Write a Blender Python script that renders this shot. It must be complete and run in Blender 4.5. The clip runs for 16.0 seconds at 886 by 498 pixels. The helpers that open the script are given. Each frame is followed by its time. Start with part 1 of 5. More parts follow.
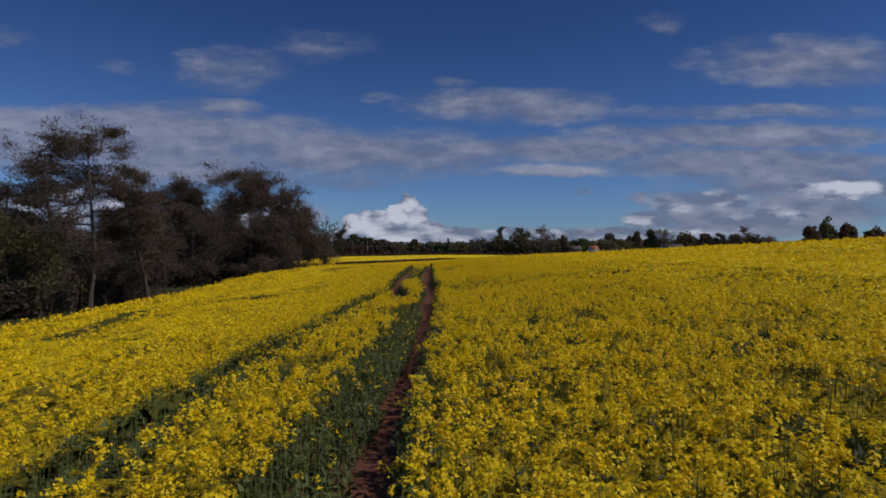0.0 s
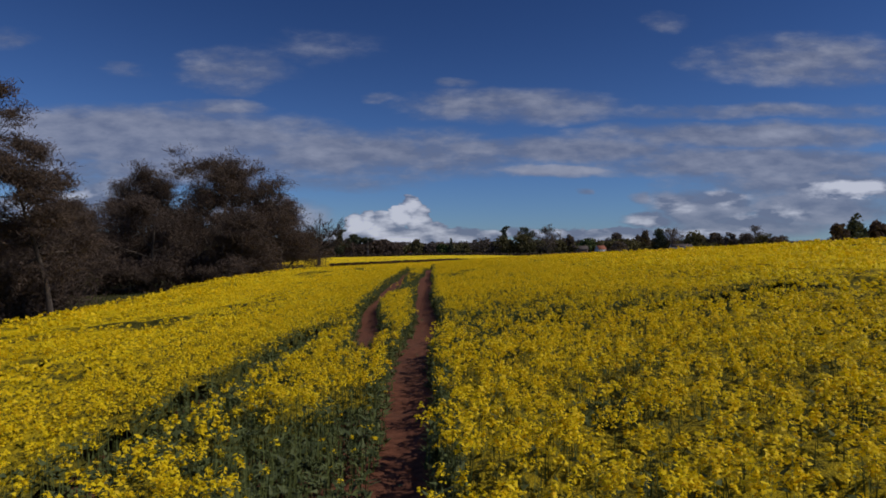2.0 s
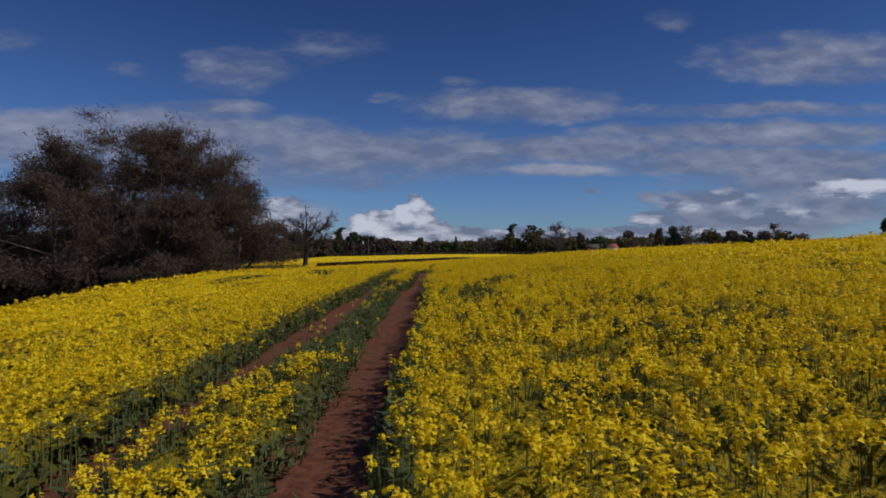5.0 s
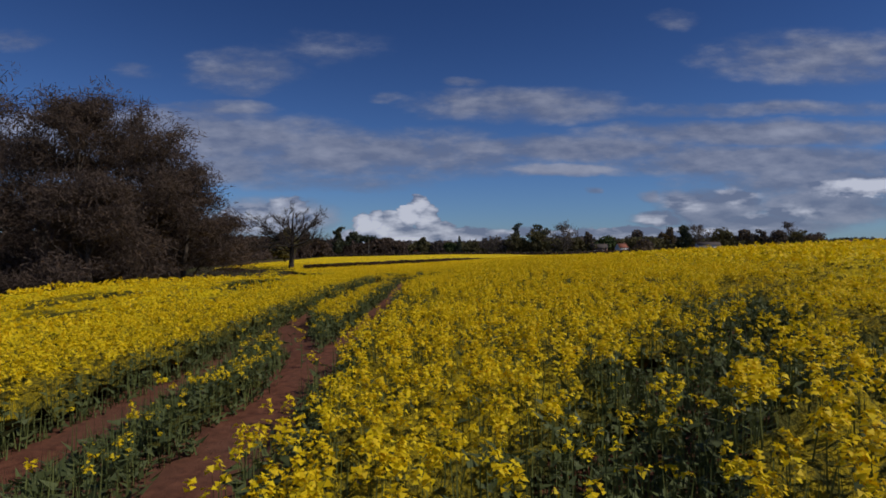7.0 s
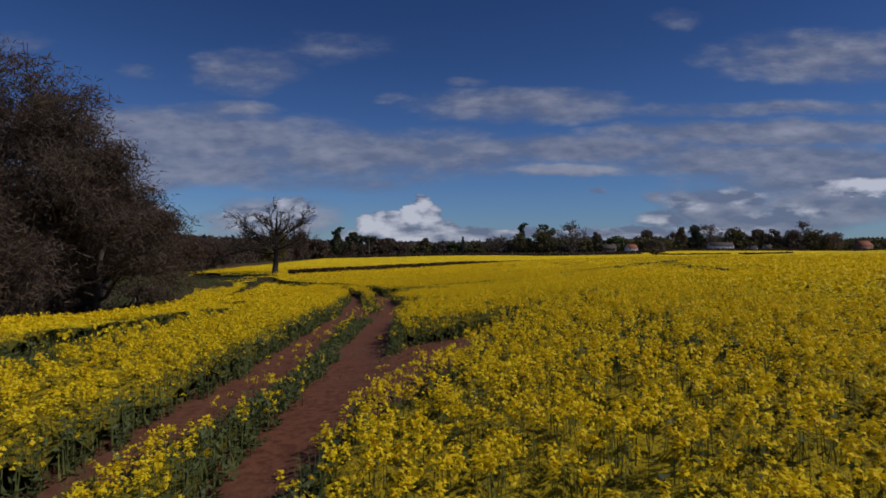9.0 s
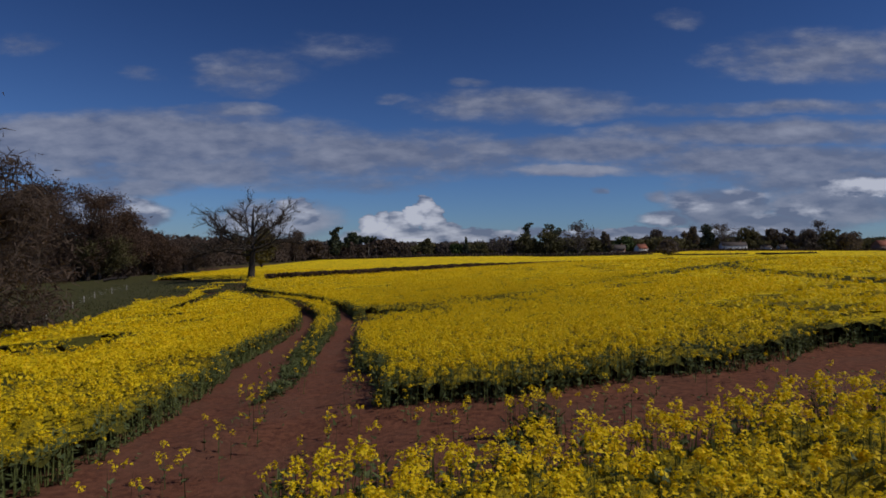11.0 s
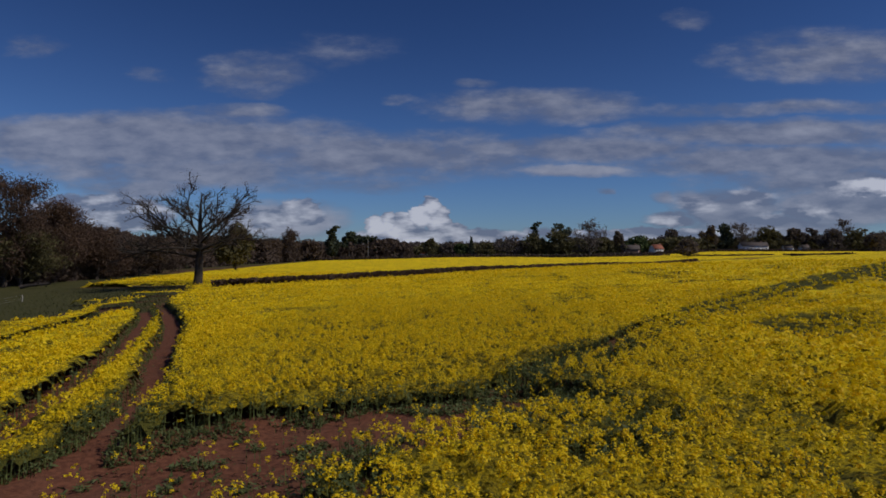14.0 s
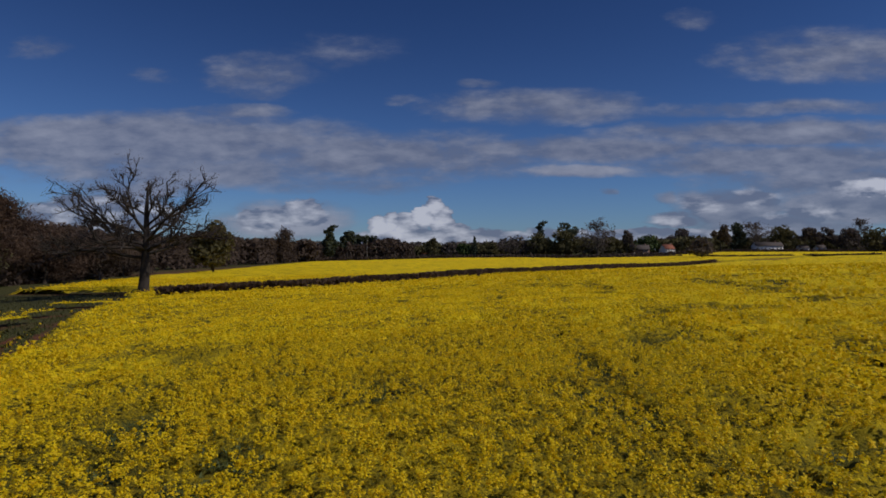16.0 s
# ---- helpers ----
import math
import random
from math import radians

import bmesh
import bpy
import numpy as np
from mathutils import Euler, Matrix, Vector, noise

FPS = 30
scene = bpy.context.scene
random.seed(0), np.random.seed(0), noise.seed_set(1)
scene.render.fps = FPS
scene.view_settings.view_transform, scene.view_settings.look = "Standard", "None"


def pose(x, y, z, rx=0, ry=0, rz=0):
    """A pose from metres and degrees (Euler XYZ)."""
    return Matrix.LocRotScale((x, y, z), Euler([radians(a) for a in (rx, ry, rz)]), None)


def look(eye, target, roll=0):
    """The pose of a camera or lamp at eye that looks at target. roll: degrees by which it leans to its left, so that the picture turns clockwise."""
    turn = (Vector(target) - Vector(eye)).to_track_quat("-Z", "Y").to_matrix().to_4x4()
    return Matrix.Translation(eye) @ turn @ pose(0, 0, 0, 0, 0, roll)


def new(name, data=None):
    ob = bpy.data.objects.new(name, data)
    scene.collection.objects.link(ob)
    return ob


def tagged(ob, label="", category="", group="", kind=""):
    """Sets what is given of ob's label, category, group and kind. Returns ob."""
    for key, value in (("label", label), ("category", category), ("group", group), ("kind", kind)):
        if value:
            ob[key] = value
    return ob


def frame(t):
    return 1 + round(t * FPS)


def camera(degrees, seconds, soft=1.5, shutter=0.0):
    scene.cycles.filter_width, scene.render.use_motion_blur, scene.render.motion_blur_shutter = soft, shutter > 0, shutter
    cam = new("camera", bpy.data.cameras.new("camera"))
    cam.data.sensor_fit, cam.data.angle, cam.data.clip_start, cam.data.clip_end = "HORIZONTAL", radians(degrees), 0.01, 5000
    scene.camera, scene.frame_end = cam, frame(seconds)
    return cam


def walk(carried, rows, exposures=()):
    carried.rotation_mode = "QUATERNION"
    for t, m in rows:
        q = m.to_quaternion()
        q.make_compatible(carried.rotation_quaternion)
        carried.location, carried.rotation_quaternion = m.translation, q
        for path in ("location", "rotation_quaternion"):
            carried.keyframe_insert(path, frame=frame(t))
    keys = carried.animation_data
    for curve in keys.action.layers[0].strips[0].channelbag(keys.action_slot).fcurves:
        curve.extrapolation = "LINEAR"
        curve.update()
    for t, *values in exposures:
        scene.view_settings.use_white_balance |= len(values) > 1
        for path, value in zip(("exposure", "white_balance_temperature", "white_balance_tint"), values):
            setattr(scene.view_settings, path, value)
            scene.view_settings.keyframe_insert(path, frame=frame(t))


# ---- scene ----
cam = camera(73.8, 16.0, soft=1.7, shutter=0.0)
PATH = [
    (0, pose(-0.00, 0.00, 4.871, 89.946, -0.37, -0.886)),
    (0.5, pose(0.09, 4.48, 4.826, 89.962, -0.30, -0.809)),
    (1, pose(0.15, 9.19, 4.765, 89.971, -0.29, -0.740)),
    (1.5, pose(0.18, 14.13, 4.702, 89.979, -0.28, -0.680)),
    (2, pose(0.23, 19.06, 4.621, 89.990, -0.25, -0.628)),
    (2.5, pose(0.32, 23.87, 4.498, 90.003, -0.21, -0.578)),
    (3, pose(0.40, 28.62, 4.355, 90.010, -0.18, -0.523)),
    (3.5, pose(0.42, 33.40, 4.203, 89.996, -0.16, -0.452)),
    (4, pose(0.39, 38.21, 4.046, 89.968, -0.17, -0.368)),
    (4.5, pose(0.45, 43.19, 3.948, 89.942, -0.18, -0.277)),
    (5, pose(0.67, 48.45, 3.940, 89.921, -0.20, -0.183)),
    (5.5, pose(0.99, 53.96, 3.999, 89.934, -0.20, -0.098)),
    (6, pose(1.19, 59.34, 4.031, 89.942, -0.18, -0.011)),
    (6.5, pose(1.37, 64.28, 3.951, 89.939, -0.16, 0.083)),
    (7, pose(1.52, 69.14, 3.833, 89.935, -0.14, 0.182)),
    (7.5, pose(1.58, 74.30, 3.781, 89.933, -0.14, 0.279)),
    (8, pose(1.58, 79.60, 3.882, 89.941, -0.13, 0.358)),
    (8.5, pose(1.56, 84.86, 4.149, 89.950, -0.11, 0.421)),
    (9, pose(1.50, 90.09, 4.455, 89.957, -0.09, 0.486)),
    (9.5, pose(1.49, 95.40, 4.560, 89.965, -0.07, 0.554)),
    (10, pose(1.53, 100.96, 4.520, 89.986, -0.04, 0.621)),
    (10.5, pose(1.51, 106.60, 4.450, 90.011, 0.01, 0.682)),
    (11, pose(1.59, 111.95, 4.380, 90.029, 0.03, 0.757)),
    (11.5, pose(1.71, 117.16, 4.330, 90.038, 0.04, 0.841)),
    (12, pose(1.88, 122.24, 4.265, 90.041, 0.04, 0.931)),
    (12.5, pose(2.11, 127.21, 4.234, 90.044, 0.03, 1.024)),
    (13, pose(2.38, 132.08, 4.218, 90.053, 0.01, 1.118)),
    (13.5, pose(2.68, 136.92, 4.195, 90.067, 0.00, 1.217)),
    (14, pose(2.95, 141.77, 4.187, 90.083, -0.01, 1.318)),
    (14.5, pose(3.13, 146.71, 4.182, 90.094, -0.03, 1.412)),
    (15, pose(3.25, 151.75, 4.155, 90.098, -0.06, 1.494)),
    (15.5, pose(3.29, 156.86, 4.120, 90.099, -0.07, 1.561)),
    (16, pose(3.23, 161.99, 4.091, 90.110, -0.01, 1.609)),
]
EXPO, TINT, SKY_STRENGTH, SUN_STRENGTH = -0.92, 15, 0.088, 4.7
SKY_BLUE, HAZE_BLUE = (0.27, 0.475, 0.88), (0.54, 0.86, 1.42)
CLOUD_DARK, CLOUD_LIGHT = (2.6, 3.2, 4.9), (11.0, 11.7, 13.2)
walk(cam, PATH, [(0.0, EXPO + 0.02, 6500, TINT), (3.5, EXPO + 0.07, 6500, TINT), (6.5, EXPO + 0.05, 6500, TINT), (8.5, EXPO - 0.04, 6500, TINT), (12.5, EXPO - 0.11, 6500, TINT), (16.0, EXPO - 0.14, 6500, TINT)])

# ---- sky and sun ----
SUN = Vector((0.75, -0.20, 0.80)).normalized()
world = bpy.data.worlds.new("world")
scene.world = world
world.use_nodes = True
wt = world.node_tree


def node(tree, kind, **given):
    n = tree.nodes.new("ShaderNode" + kind)
    for key, value in given.items():
        if key[0] == "i" and key[1:].isdigit():
            n.inputs[int(key[1:])].default_value = value
    return n


def math_node(tree, op, a, b=0.0, clamp=False):
    n = tree.nodes.new("ShaderNodeMath")
    n.operation, n.use_clamp = op, clamp
    for i, v in enumerate((a, b)):
        if isinstance(v, (int, float)):
            n.inputs[i].default_value = v
        else:
            tree.links.new(v, n.inputs[i])
    return n.outputs[0]


def vec_node(tree, op, a, b=None):
    n = tree.nodes.new("ShaderNodeVectorMath")
    n.operation = op
    for i, v in enumerate((a, b)):
        if v is None:
            continue
        if isinstance(v, tuple):
            n.inputs[i].default_value = v
        else:
            tree.links.new(v, n.inputs[i])
    return n.outputs["Value"] if op in ("DOT_PRODUCT", "LENGTH") else n.outputs[0]


def noise_node(tree, where, scale, detail=4.0, rough=0.55):
    n = tree.nodes.new("ShaderNodeTexNoise")
    n.inputs["Scale"].default_value, n.inputs["Detail"].default_value, n.inputs["Roughness"].default_value = scale, detail, rough
    if where is not None:
        tree.links.new(where, n.inputs["Vector"])
    return n


def ramp_node(tree, fac, lo, hi, smooth=True):
    n = tree.nodes.new("ShaderNodeMapRange")
    n.interpolation_type = "SMOOTHSTEP" if smooth else "LINEAR"
    n.inputs[1].default_value, n.inputs[2].default_value = lo, hi
    tree.links.new(fac, n.inputs[0])
    return n.outputs[0]


def mix_node(tree, fac, a, b):
    n = tree.nodes.new("ShaderNodeMix")
    n.data_type = "RGBA"
    for i, v in ((0, fac), (6, a), (7, b)):
        if isinstance(v, (int, float)):
            n.inputs[i].default_value = v
        elif isinstance(v, tuple):
            n.inputs[i].default_value = (*v, 1.0)
        else:
            tree.links.new(v, n.inputs[i])
    return n.outputs[2]


sky = wt.nodes.new("ShaderNodeTexSky")
sky.sky_type, sky.sun_disc = "NISHITA", False
sky.sun_elevation, sky.sun_rotation = math.asin(SUN.z), math.atan2(SUN.x, SUN.y)
sky.air_density, sky.dust_density, sky.ozone_density = 1.0, 0.15, 2.0
blue = wt.nodes.new("ShaderNodeVectorMath")
blue.operation = "MULTIPLY"
wt.links.new(sky.outputs[0], blue.inputs[0])
way = node(wt, "TexCoord").outputs["Generated"]
split = node(wt, "SeparateXYZ")
wt.links.new(way, split.inputs[0])
wt.links.new(mix_node(wt, ramp_node(wt, split.outputs[2], -0.02, 0.46), HAZE_BLUE, SKY_BLUE), blue.inputs[1])

# Clouds: (across, up, half width, half height, weight, whiteness), in parts of the distance northwards.
HIGH_CLOUDS = (
    (-0.345, 0.300, 0.125, 0.050, 0.80, 0.2), (-0.37, 0.236, 0.13, 0.020, 0.9, 0.25), (-0.20, 0.34, 0.14, 0.040, 0.45, 0.12),
    (-0.53, 0.298, 0.05, 0.016, 0.5, 0.2), (-0.09, 0.255, 0.04, 0.012, 0.55, 0.2), (0.03, 0.281, 0.05, 0.013, 0.65, 0.3),
    (0.135, 0.243, 0.24, 0.040, 1.1, 0.30), (0.64, 0.325, 0.26, 0.056, 0.95, 0.22), (0.39, 0.392, 0.06, 0.024, 0.55, 0.2),
    (0.53, 0.238, 0.36, 0.018, 0.85, 0.35), (-0.73, 0.352, 0.07, 0.028, 0.5, 0.2), (-0.26, 0.211, 0.035, 0.008, 0.55, 0.25),
)
LOW_CLOUDS = (
    (-0.45, 0.138, 0.42, 0.046, 0.95, 0.24), (0.64, 0.112, 0.30, 0.050, 1.0, 0.28), (-0.20, 0.112, 0.22, 0.026, 0.6, 0.2),
    (0.52, 0.195, 0.36, 0.030, 1.1, 0.30), (0.55, 0.148, 0.34, 0.036, 1.2, 0.26), (0.20, 0.135, 0.15, 0.014, 1.0, 0.75),
    (0.22, 0.172, 0.28, 0.030, 1.0, 0.22), (-0.12, 0.160, 0.40, 0.056, 0.95, 0.22), (-0.55, 0.185, 0.50, 0.066, 1.2, 0.30),
    (0.25, 0.100, 0.025, 0.008, 0.7, 0.1), (0.36, 0.088, 0.035, 0.013, 0.7, 0.1), (-0.55, 0.108, 0.17, 0.026, 0.95, 0.3),
    (-0.30, 0.050, 0.15, 0.040, 1.1, 0.8), (0.46, 0.070, 0.12, 0.045, 1.15, 0.25), (0.66, 0.074, 0.16, 0.045, 1.2, 0.3), (0.52, 0.040, 0.20, 0.025, 1.1, 0.2),
)
PILED_CLOUDS = (
    (-0.043, 0.072, 0.020, 0.020, 1.5, 1.0), (-0.060, 0.058, 0.026, 0.022, 1.5, 1.0), (-0.030, 0.052, 0.022, 0.026, 1.5, 0.85), (-0.090, 0.046, 0.026, 0.022, 1.5, 0.95),
    (-0.116, 0.050, 0.016, 0.018, 1.4, 1.0), (-0.138, 0.040, 0.022, 0.022, 1.4, 0.9), (-0.012, 0.034, 0.034, 0.018, 1.3, 0.6), (-0.075, 0.018, 0.125, 0.024, 1.4, 0.6),
    (0.045, 0.020, 0.085, 0.020, 1.1, 0.4), (0.66, 0.103, 0.05, 0.016, 1.3, 0.8), (0.72, 0.108, 0.06, 0.020, 1.4, 0.95), (0.30, 0.026, 0.25, 0.014, 0.9, 0.25),
    (-0.62, 0.060, 0.16, 0.040, 1.1, 0.2), (-0.27, 0.062, 0.05, 0.026, 1.3, 0.6), (-0.335, 0.052, 0.06, 0.022, 1.2, 0.55), (0.40, 0.075, 0.05, 0.020, 0.55, 0.25),
    (0.49, 0.088, 0.06, 0.020, 0.55, 0.15), (0.585, 0.062, 0.07, 0.020, 0.55, 0.25), (0.53, 0.050, 0.04, 0.018, 0.55, 0.45), (0.36, 0.050, 0.06, 0.016, 0.55, 0.3),
)
ahead = math_node(wt, "MAXIMUM", split.outputs[1], 0.05)
flat = node(wt, "CombineXYZ")
wt.links.new(math_node(wt, "DIVIDE", split.outputs[0], ahead), flat.inputs[0])
wt.links.new(math_node(wt, "DIVIDE", split.outputs[2], ahead), flat.inputs[1])
stretched = vec_node(wt, "MULTIPLY", flat.outputs[0], (1.0, 2.6, 1.0))
big = noise_node(wt, stretched, 6.0, 5.0, 0.55)
fine = noise_node(wt, stretched, 24.0, 6.0, 0.62)
warp = vec_node(wt, "MULTIPLY", vec_node(wt, "SUBTRACT", big.outputs[1], (0.5, 0.5, 0.5)), (0.10, 0.030, 0.0))
warp_fine = vec_node(wt, "MULTIPLY", vec_node(wt, "SUBTRACT", fine.outputs[1], (0.5, 0.5, 0.5)), (0.030, 0.018, 0.0))
spot_soft = vec_node(wt, "ADD", vec_node(wt, "ADD", flat.outputs[0], warp), vec_node(wt, "MULTIPLY", warp_fine, (0.5, 0.4, 0.0)))
spot_firm = vec_node(wt, "ADD", flat.outputs[0], vec_node(wt, "MULTIPLY", warp_fine, (1.3, 1.7, 0.0)))


def cloud_field(spot, clouds, gain):
    """How much cloud there is at a spot, and how white it is."""
    total = light = None
    for cx, cy, rx, ry, weight, white in clouds:
        off = vec_node(wt, "MULTIPLY", vec_node(wt, "SUBTRACT", spot, (cx, cy, 0.0)), (1 / rx, 1 / ry, 0.0))
        near = math_node(wt, "MULTIPLY", math_node(wt, "SUBTRACT", 1.0, vec_node(wt, "DOT_PRODUCT", off, off), True), weight * gain)
        total = near if total is None else math_node(wt, "MAXIMUM", total, near)
        lit = math_node(wt, "MULTIPLY", near, white)
        light = lit if light is None else math_node(wt, "MAXIMUM", light, lit)
    return total, light


soft_a, lit_a = cloud_field(spot_soft, HIGH_CLOUDS, 0.75)
soft_b, lit_b = cloud_field(spot_soft, LOW_CLOUDS, 0.9)
firm, lit_c = cloud_field(spot_firm, PILED_CLOUDS, 1.6)
ragged = ramp_node(wt, big.outputs[0], 0.25, 0.75)
soft = math_node(wt, "MULTIPLY", math_node(wt, "MAXIMUM", soft_a, soft_b), math_node(wt, "ADD", math_node(wt, "MULTIPLY", ragged, 0.5), 0.8))
tatter = noise_node(wt, stretched, 13.0, 6.0, 0.62)
torn = math_node(wt, "ADD", soft, math_node(wt, "MULTIPLY", math_node(wt, "SUBTRACT", tatter.outputs[0], 0.52), 1.1))
soft = math_node(wt, "MULTIPLY", ramp_node(wt, torn, 0.0, 0.88), ramp_node(wt, soft, 0.0, 0.3))
front = ramp_node(wt, split.outputs[1], 0.15, 0.4)
round_noise = noise_node(wt, vec_node(wt, "MULTIPLY", way, (1.0, 1.0, 3.0)), 2.6, 6.0, 0.6)
behind = math_node(wt, "MULTIPLY", ramp_node(wt, round_noise.outputs[0], 0.5, 0.7), 0.8)
piled = ramp_node(wt, firm, 0.05, 0.75)
cover = math_node(wt, "MAXIMUM", soft, piled)
cover = math_node(wt, "ADD", math_node(wt, "MULTIPLY", cover, front), math_node(wt, "MULTIPLY", behind, math_node(wt, "SUBTRACT", 1.0, front)), True)
cover = math_node(wt, "MULTIPLY", cover, ramp_node(wt, split.outputs[2], -0.01, 0.01))
# Piled cloud is lit from the upper right: relief from the same noise, sampled a little to the light.
billow = noise_node(wt, stretched, 20.0, 4.0, 0.5)
towards = noise_node(wt, vec_node(wt, "ADD", stretched, (0.016, 0.04, 0.0)), 20.0, 4.0, 0.5)
relief = math_node(wt, "MULTIPLY", math_node(wt, "SUBTRACT", billow.outputs[0], towards.outputs[0]), 2.4)
white = math_node(wt, "MAXIMUM", math_node(wt, "MULTIPLY", math_node(wt, "MAXIMUM", lit_a, lit_b), 0.48), math_node(wt, "MULTIPLY", lit_c, 0.5))
# Unseen clouds behind the camera are whitened to add fill light.
white = math_node(wt, "ADD", white, math_node(wt, "MULTIPLY", math_node(wt, "SUBTRACT", 1.0, front), 0.45))
white = math_node(wt, "ADD", math_node(wt, "ADD", white, math_node(wt, "MULTIPLY", relief, math_node(wt, "ADD", math_node(wt, "MULTIPLY", piled, 0.85), 0.15))), math_node(wt, "MULTIPLY", math_node(wt, "ADD", math_node(wt, "SUBTRACT", big.outputs[0], 0.5), math_node(wt, "MULTIPLY", math_node(wt, "SUBTRACT", tatter.outputs[0], 0.5), 0.9)), 0.65), True)
cloud_colour = mix_node(wt, white, CLOUD_DARK, CLOUD_LIGHT)
bg = wt.nodes["Background"]
bg.inputs[1].default_value = SKY_STRENGTH
wt.links.new(mix_node(wt, math_node(wt, "MULTIPLY", cover, 0.86), blue.outputs[0], cloud_colour), bg.inputs[0])

sun = new("sun", bpy.data.lights.new("sun", "SUN"))
sun.data.energy, sun.data.angle, sun.data.color = SUN_STRENGTH, radians(0.53), (1.0, 0.95, 0.86)
sun.matrix_world = look(SUN * 100, (0, 0, 0))


# ---- materials ----
def surface(name, dark, light, scale, rough=0.8, bump=0.3, fine=8.0, island=0.0, through_light=0.0, stain=None, bump_size=0.02):
    """A matte surface with colour at two scales, relief, and, where asked, a tint of its own for each piece."""
    m = bpy.data.materials.new(name)
    m.use_nodes = True
    t = m.node_tree
    p = t.nodes["Principled BSDF"]
    at = node(t, "TexCoord").outputs["Object"]
    wide, close = noise_node(t, at, scale, 4.0), noise_node(t, at, scale * fine, 5.0)
    blend = math_node(t, "ADD", math_node(t, "MULTIPLY", wide.outputs[0], 0.5), math_node(t, "MULTIPLY", close.outputs[0], 0.5))
    blend = ramp_node(t, blend, 0.32, 0.68)
    if island:
        own = node(t, "NewGeometry").outputs["Random Per Island"]
        blend = math_node(t, "ADD", math_node(t, "MULTIPLY", blend, 1 - island), math_node(t, "MULTIPLY", own, island))
    colour = mix_node(t, blend, dark, light)
    if stain:
        blot = noise_node(t, at, scale * 0.31, 3.0)
        colour = mix_node(t, math_node(t, "MULTIPLY", ramp_node(t, blot.outputs[0], 0.5, 0.66), 0.7), colour, stain)
    t.links.new(colour, p.inputs["Base Color"])
    p.inputs["Roughness"].default_value = rough
    p.inputs["Specular IOR Level"].default_value = 0.25
    if bump:
        b = node(t, "Bump", i0=bump, i1=bump_size)
        t.links.new(close.outputs[0], b.inputs["Height"])
        t.links.new(b.outputs[0], p.inputs["Normal"])
    if through_light:
        leaf = node(t, "BsdfTranslucent")
        t.links.new(colour, leaf.inputs[0])
        both = node(t, "MixShader", i0=through_light)
        t.links.new(p.outputs[0], both.inputs[1])
        t.links.new(leaf.outputs[0], both.inputs[2])
        t.links.new(both.outputs[0], t.nodes["Material Output"].inputs[0])
    return m


PETAL = surface("petal", (0.73, 0.502, 0.003), (0.97, 0.758, 0.013), 3.0, 0.6, 0, island=0.6, through_light=0.35)
LEAF = surface("rape_leaf", (0.052, 0.070, 0.026), (0.140, 0.168, 0.056), 2.0, 0.6, 0, island=0.6, through_light=0.2)
STEM = surface("rape_stem", (0.070, 0.092, 0.026), (0.165, 0.190, 0.055), 2.0, 0.6, 0, island=0.6)
BARK = surface("bark", (0.039, 0.031, 0.025), (0.111, 0.088, 0.068), 1.2, 0.9, 0.6, 9.0)
PALE_BARK = surface("dead_wood", (0.022, 0.018, 0.016), (0.068, 0.056, 0.048), 1.0, 0.9, 0.6, 9.0, stain=(0.05, 0.045, 0.03))
TWIG_BROWN = surface("brown_twigs", (0.060, 0.043, 0.034), (0.162, 0.117, 0.088), 0.3, 0.9, 0, island=0.35, through_light=0.38)
TWIG_RED = surface("russet_buds", (0.060, 0.038, 0.028), (0.160, 0.103, 0.070), 0.3, 0.9, 0, island=0.35, through_light=0.38)
TWIG_OLIVE = surface("olive_young_leaves", (0.078, 0.070, 0.032), (0.165, 0.148, 0.062), 0.3, 0.8, 0, island=0.35, through_light=0.38)
# Far grey twigs and needles: distance haze put into their lighter colours.
TWIG_GREY_HAZED = surface("grey_twigs_hazed", (0.085, 0.070, 0.060), (0.190, 0.155, 0.130), 0.3, 0.9, 0, island=0.35, through_light=0.38)
NEEDLE = surface("pine_needles", (0.045, 0.056, 0.036), (0.110, 0.130, 0.078), 0.4, 0.8, 0, island=0.4, through_light=0.3)
GREEN_CROWN = surface("green_leaves", (0.039, 0.062, 0.019), (0.116, 0.155, 0.046), 0.4, 0.8, 0, island=0.6, through_light=0.15)
WALL_WHITE = surface("white_render", (0.62, 0.60, 0.56), (0.80, 0.78, 0.74), 0.7, 0.85, 0.1)
WALL_BRICK = surface("brown_brick", (0.20, 0.11, 0.08), (0.34, 0.21, 0.15), 1.2, 0.9, 0.3)
ROOF_RED = surface("red_roof_tiles", (0.20, 0.065, 0.040), (0.36, 0.14, 0.085), 1.5, 0.85, 0.4)
ROOF_DARK = surface("dark_roof_tiles", (0.055, 0.045, 0.042), (0.12, 0.10, 0.09), 1.5, 0.85, 0.4)
WINDOW_DARK = surface("window_pane", (0.02, 0.022, 0.025), (0.05, 0.055, 0.06), 1.0, 0.15, 0)
POST_WOOD = surface("weathered_post", (0.30, 0.28, 0.25), (0.52, 0.49, 0.44), 3.0, 0.85, 0.4)
WIRE = surface("fence_wire", (0.25, 0.25, 0.25), (0.4, 0.4, 0.4), 3.0, 0.4, 0)
GRASS_BLADE = surface("grass_blades", (0.038, 0.042, 0.013), (0.095, 0.098, 0.028), 0.8, 0.8, 0, island=0.6, through_light=0.2)


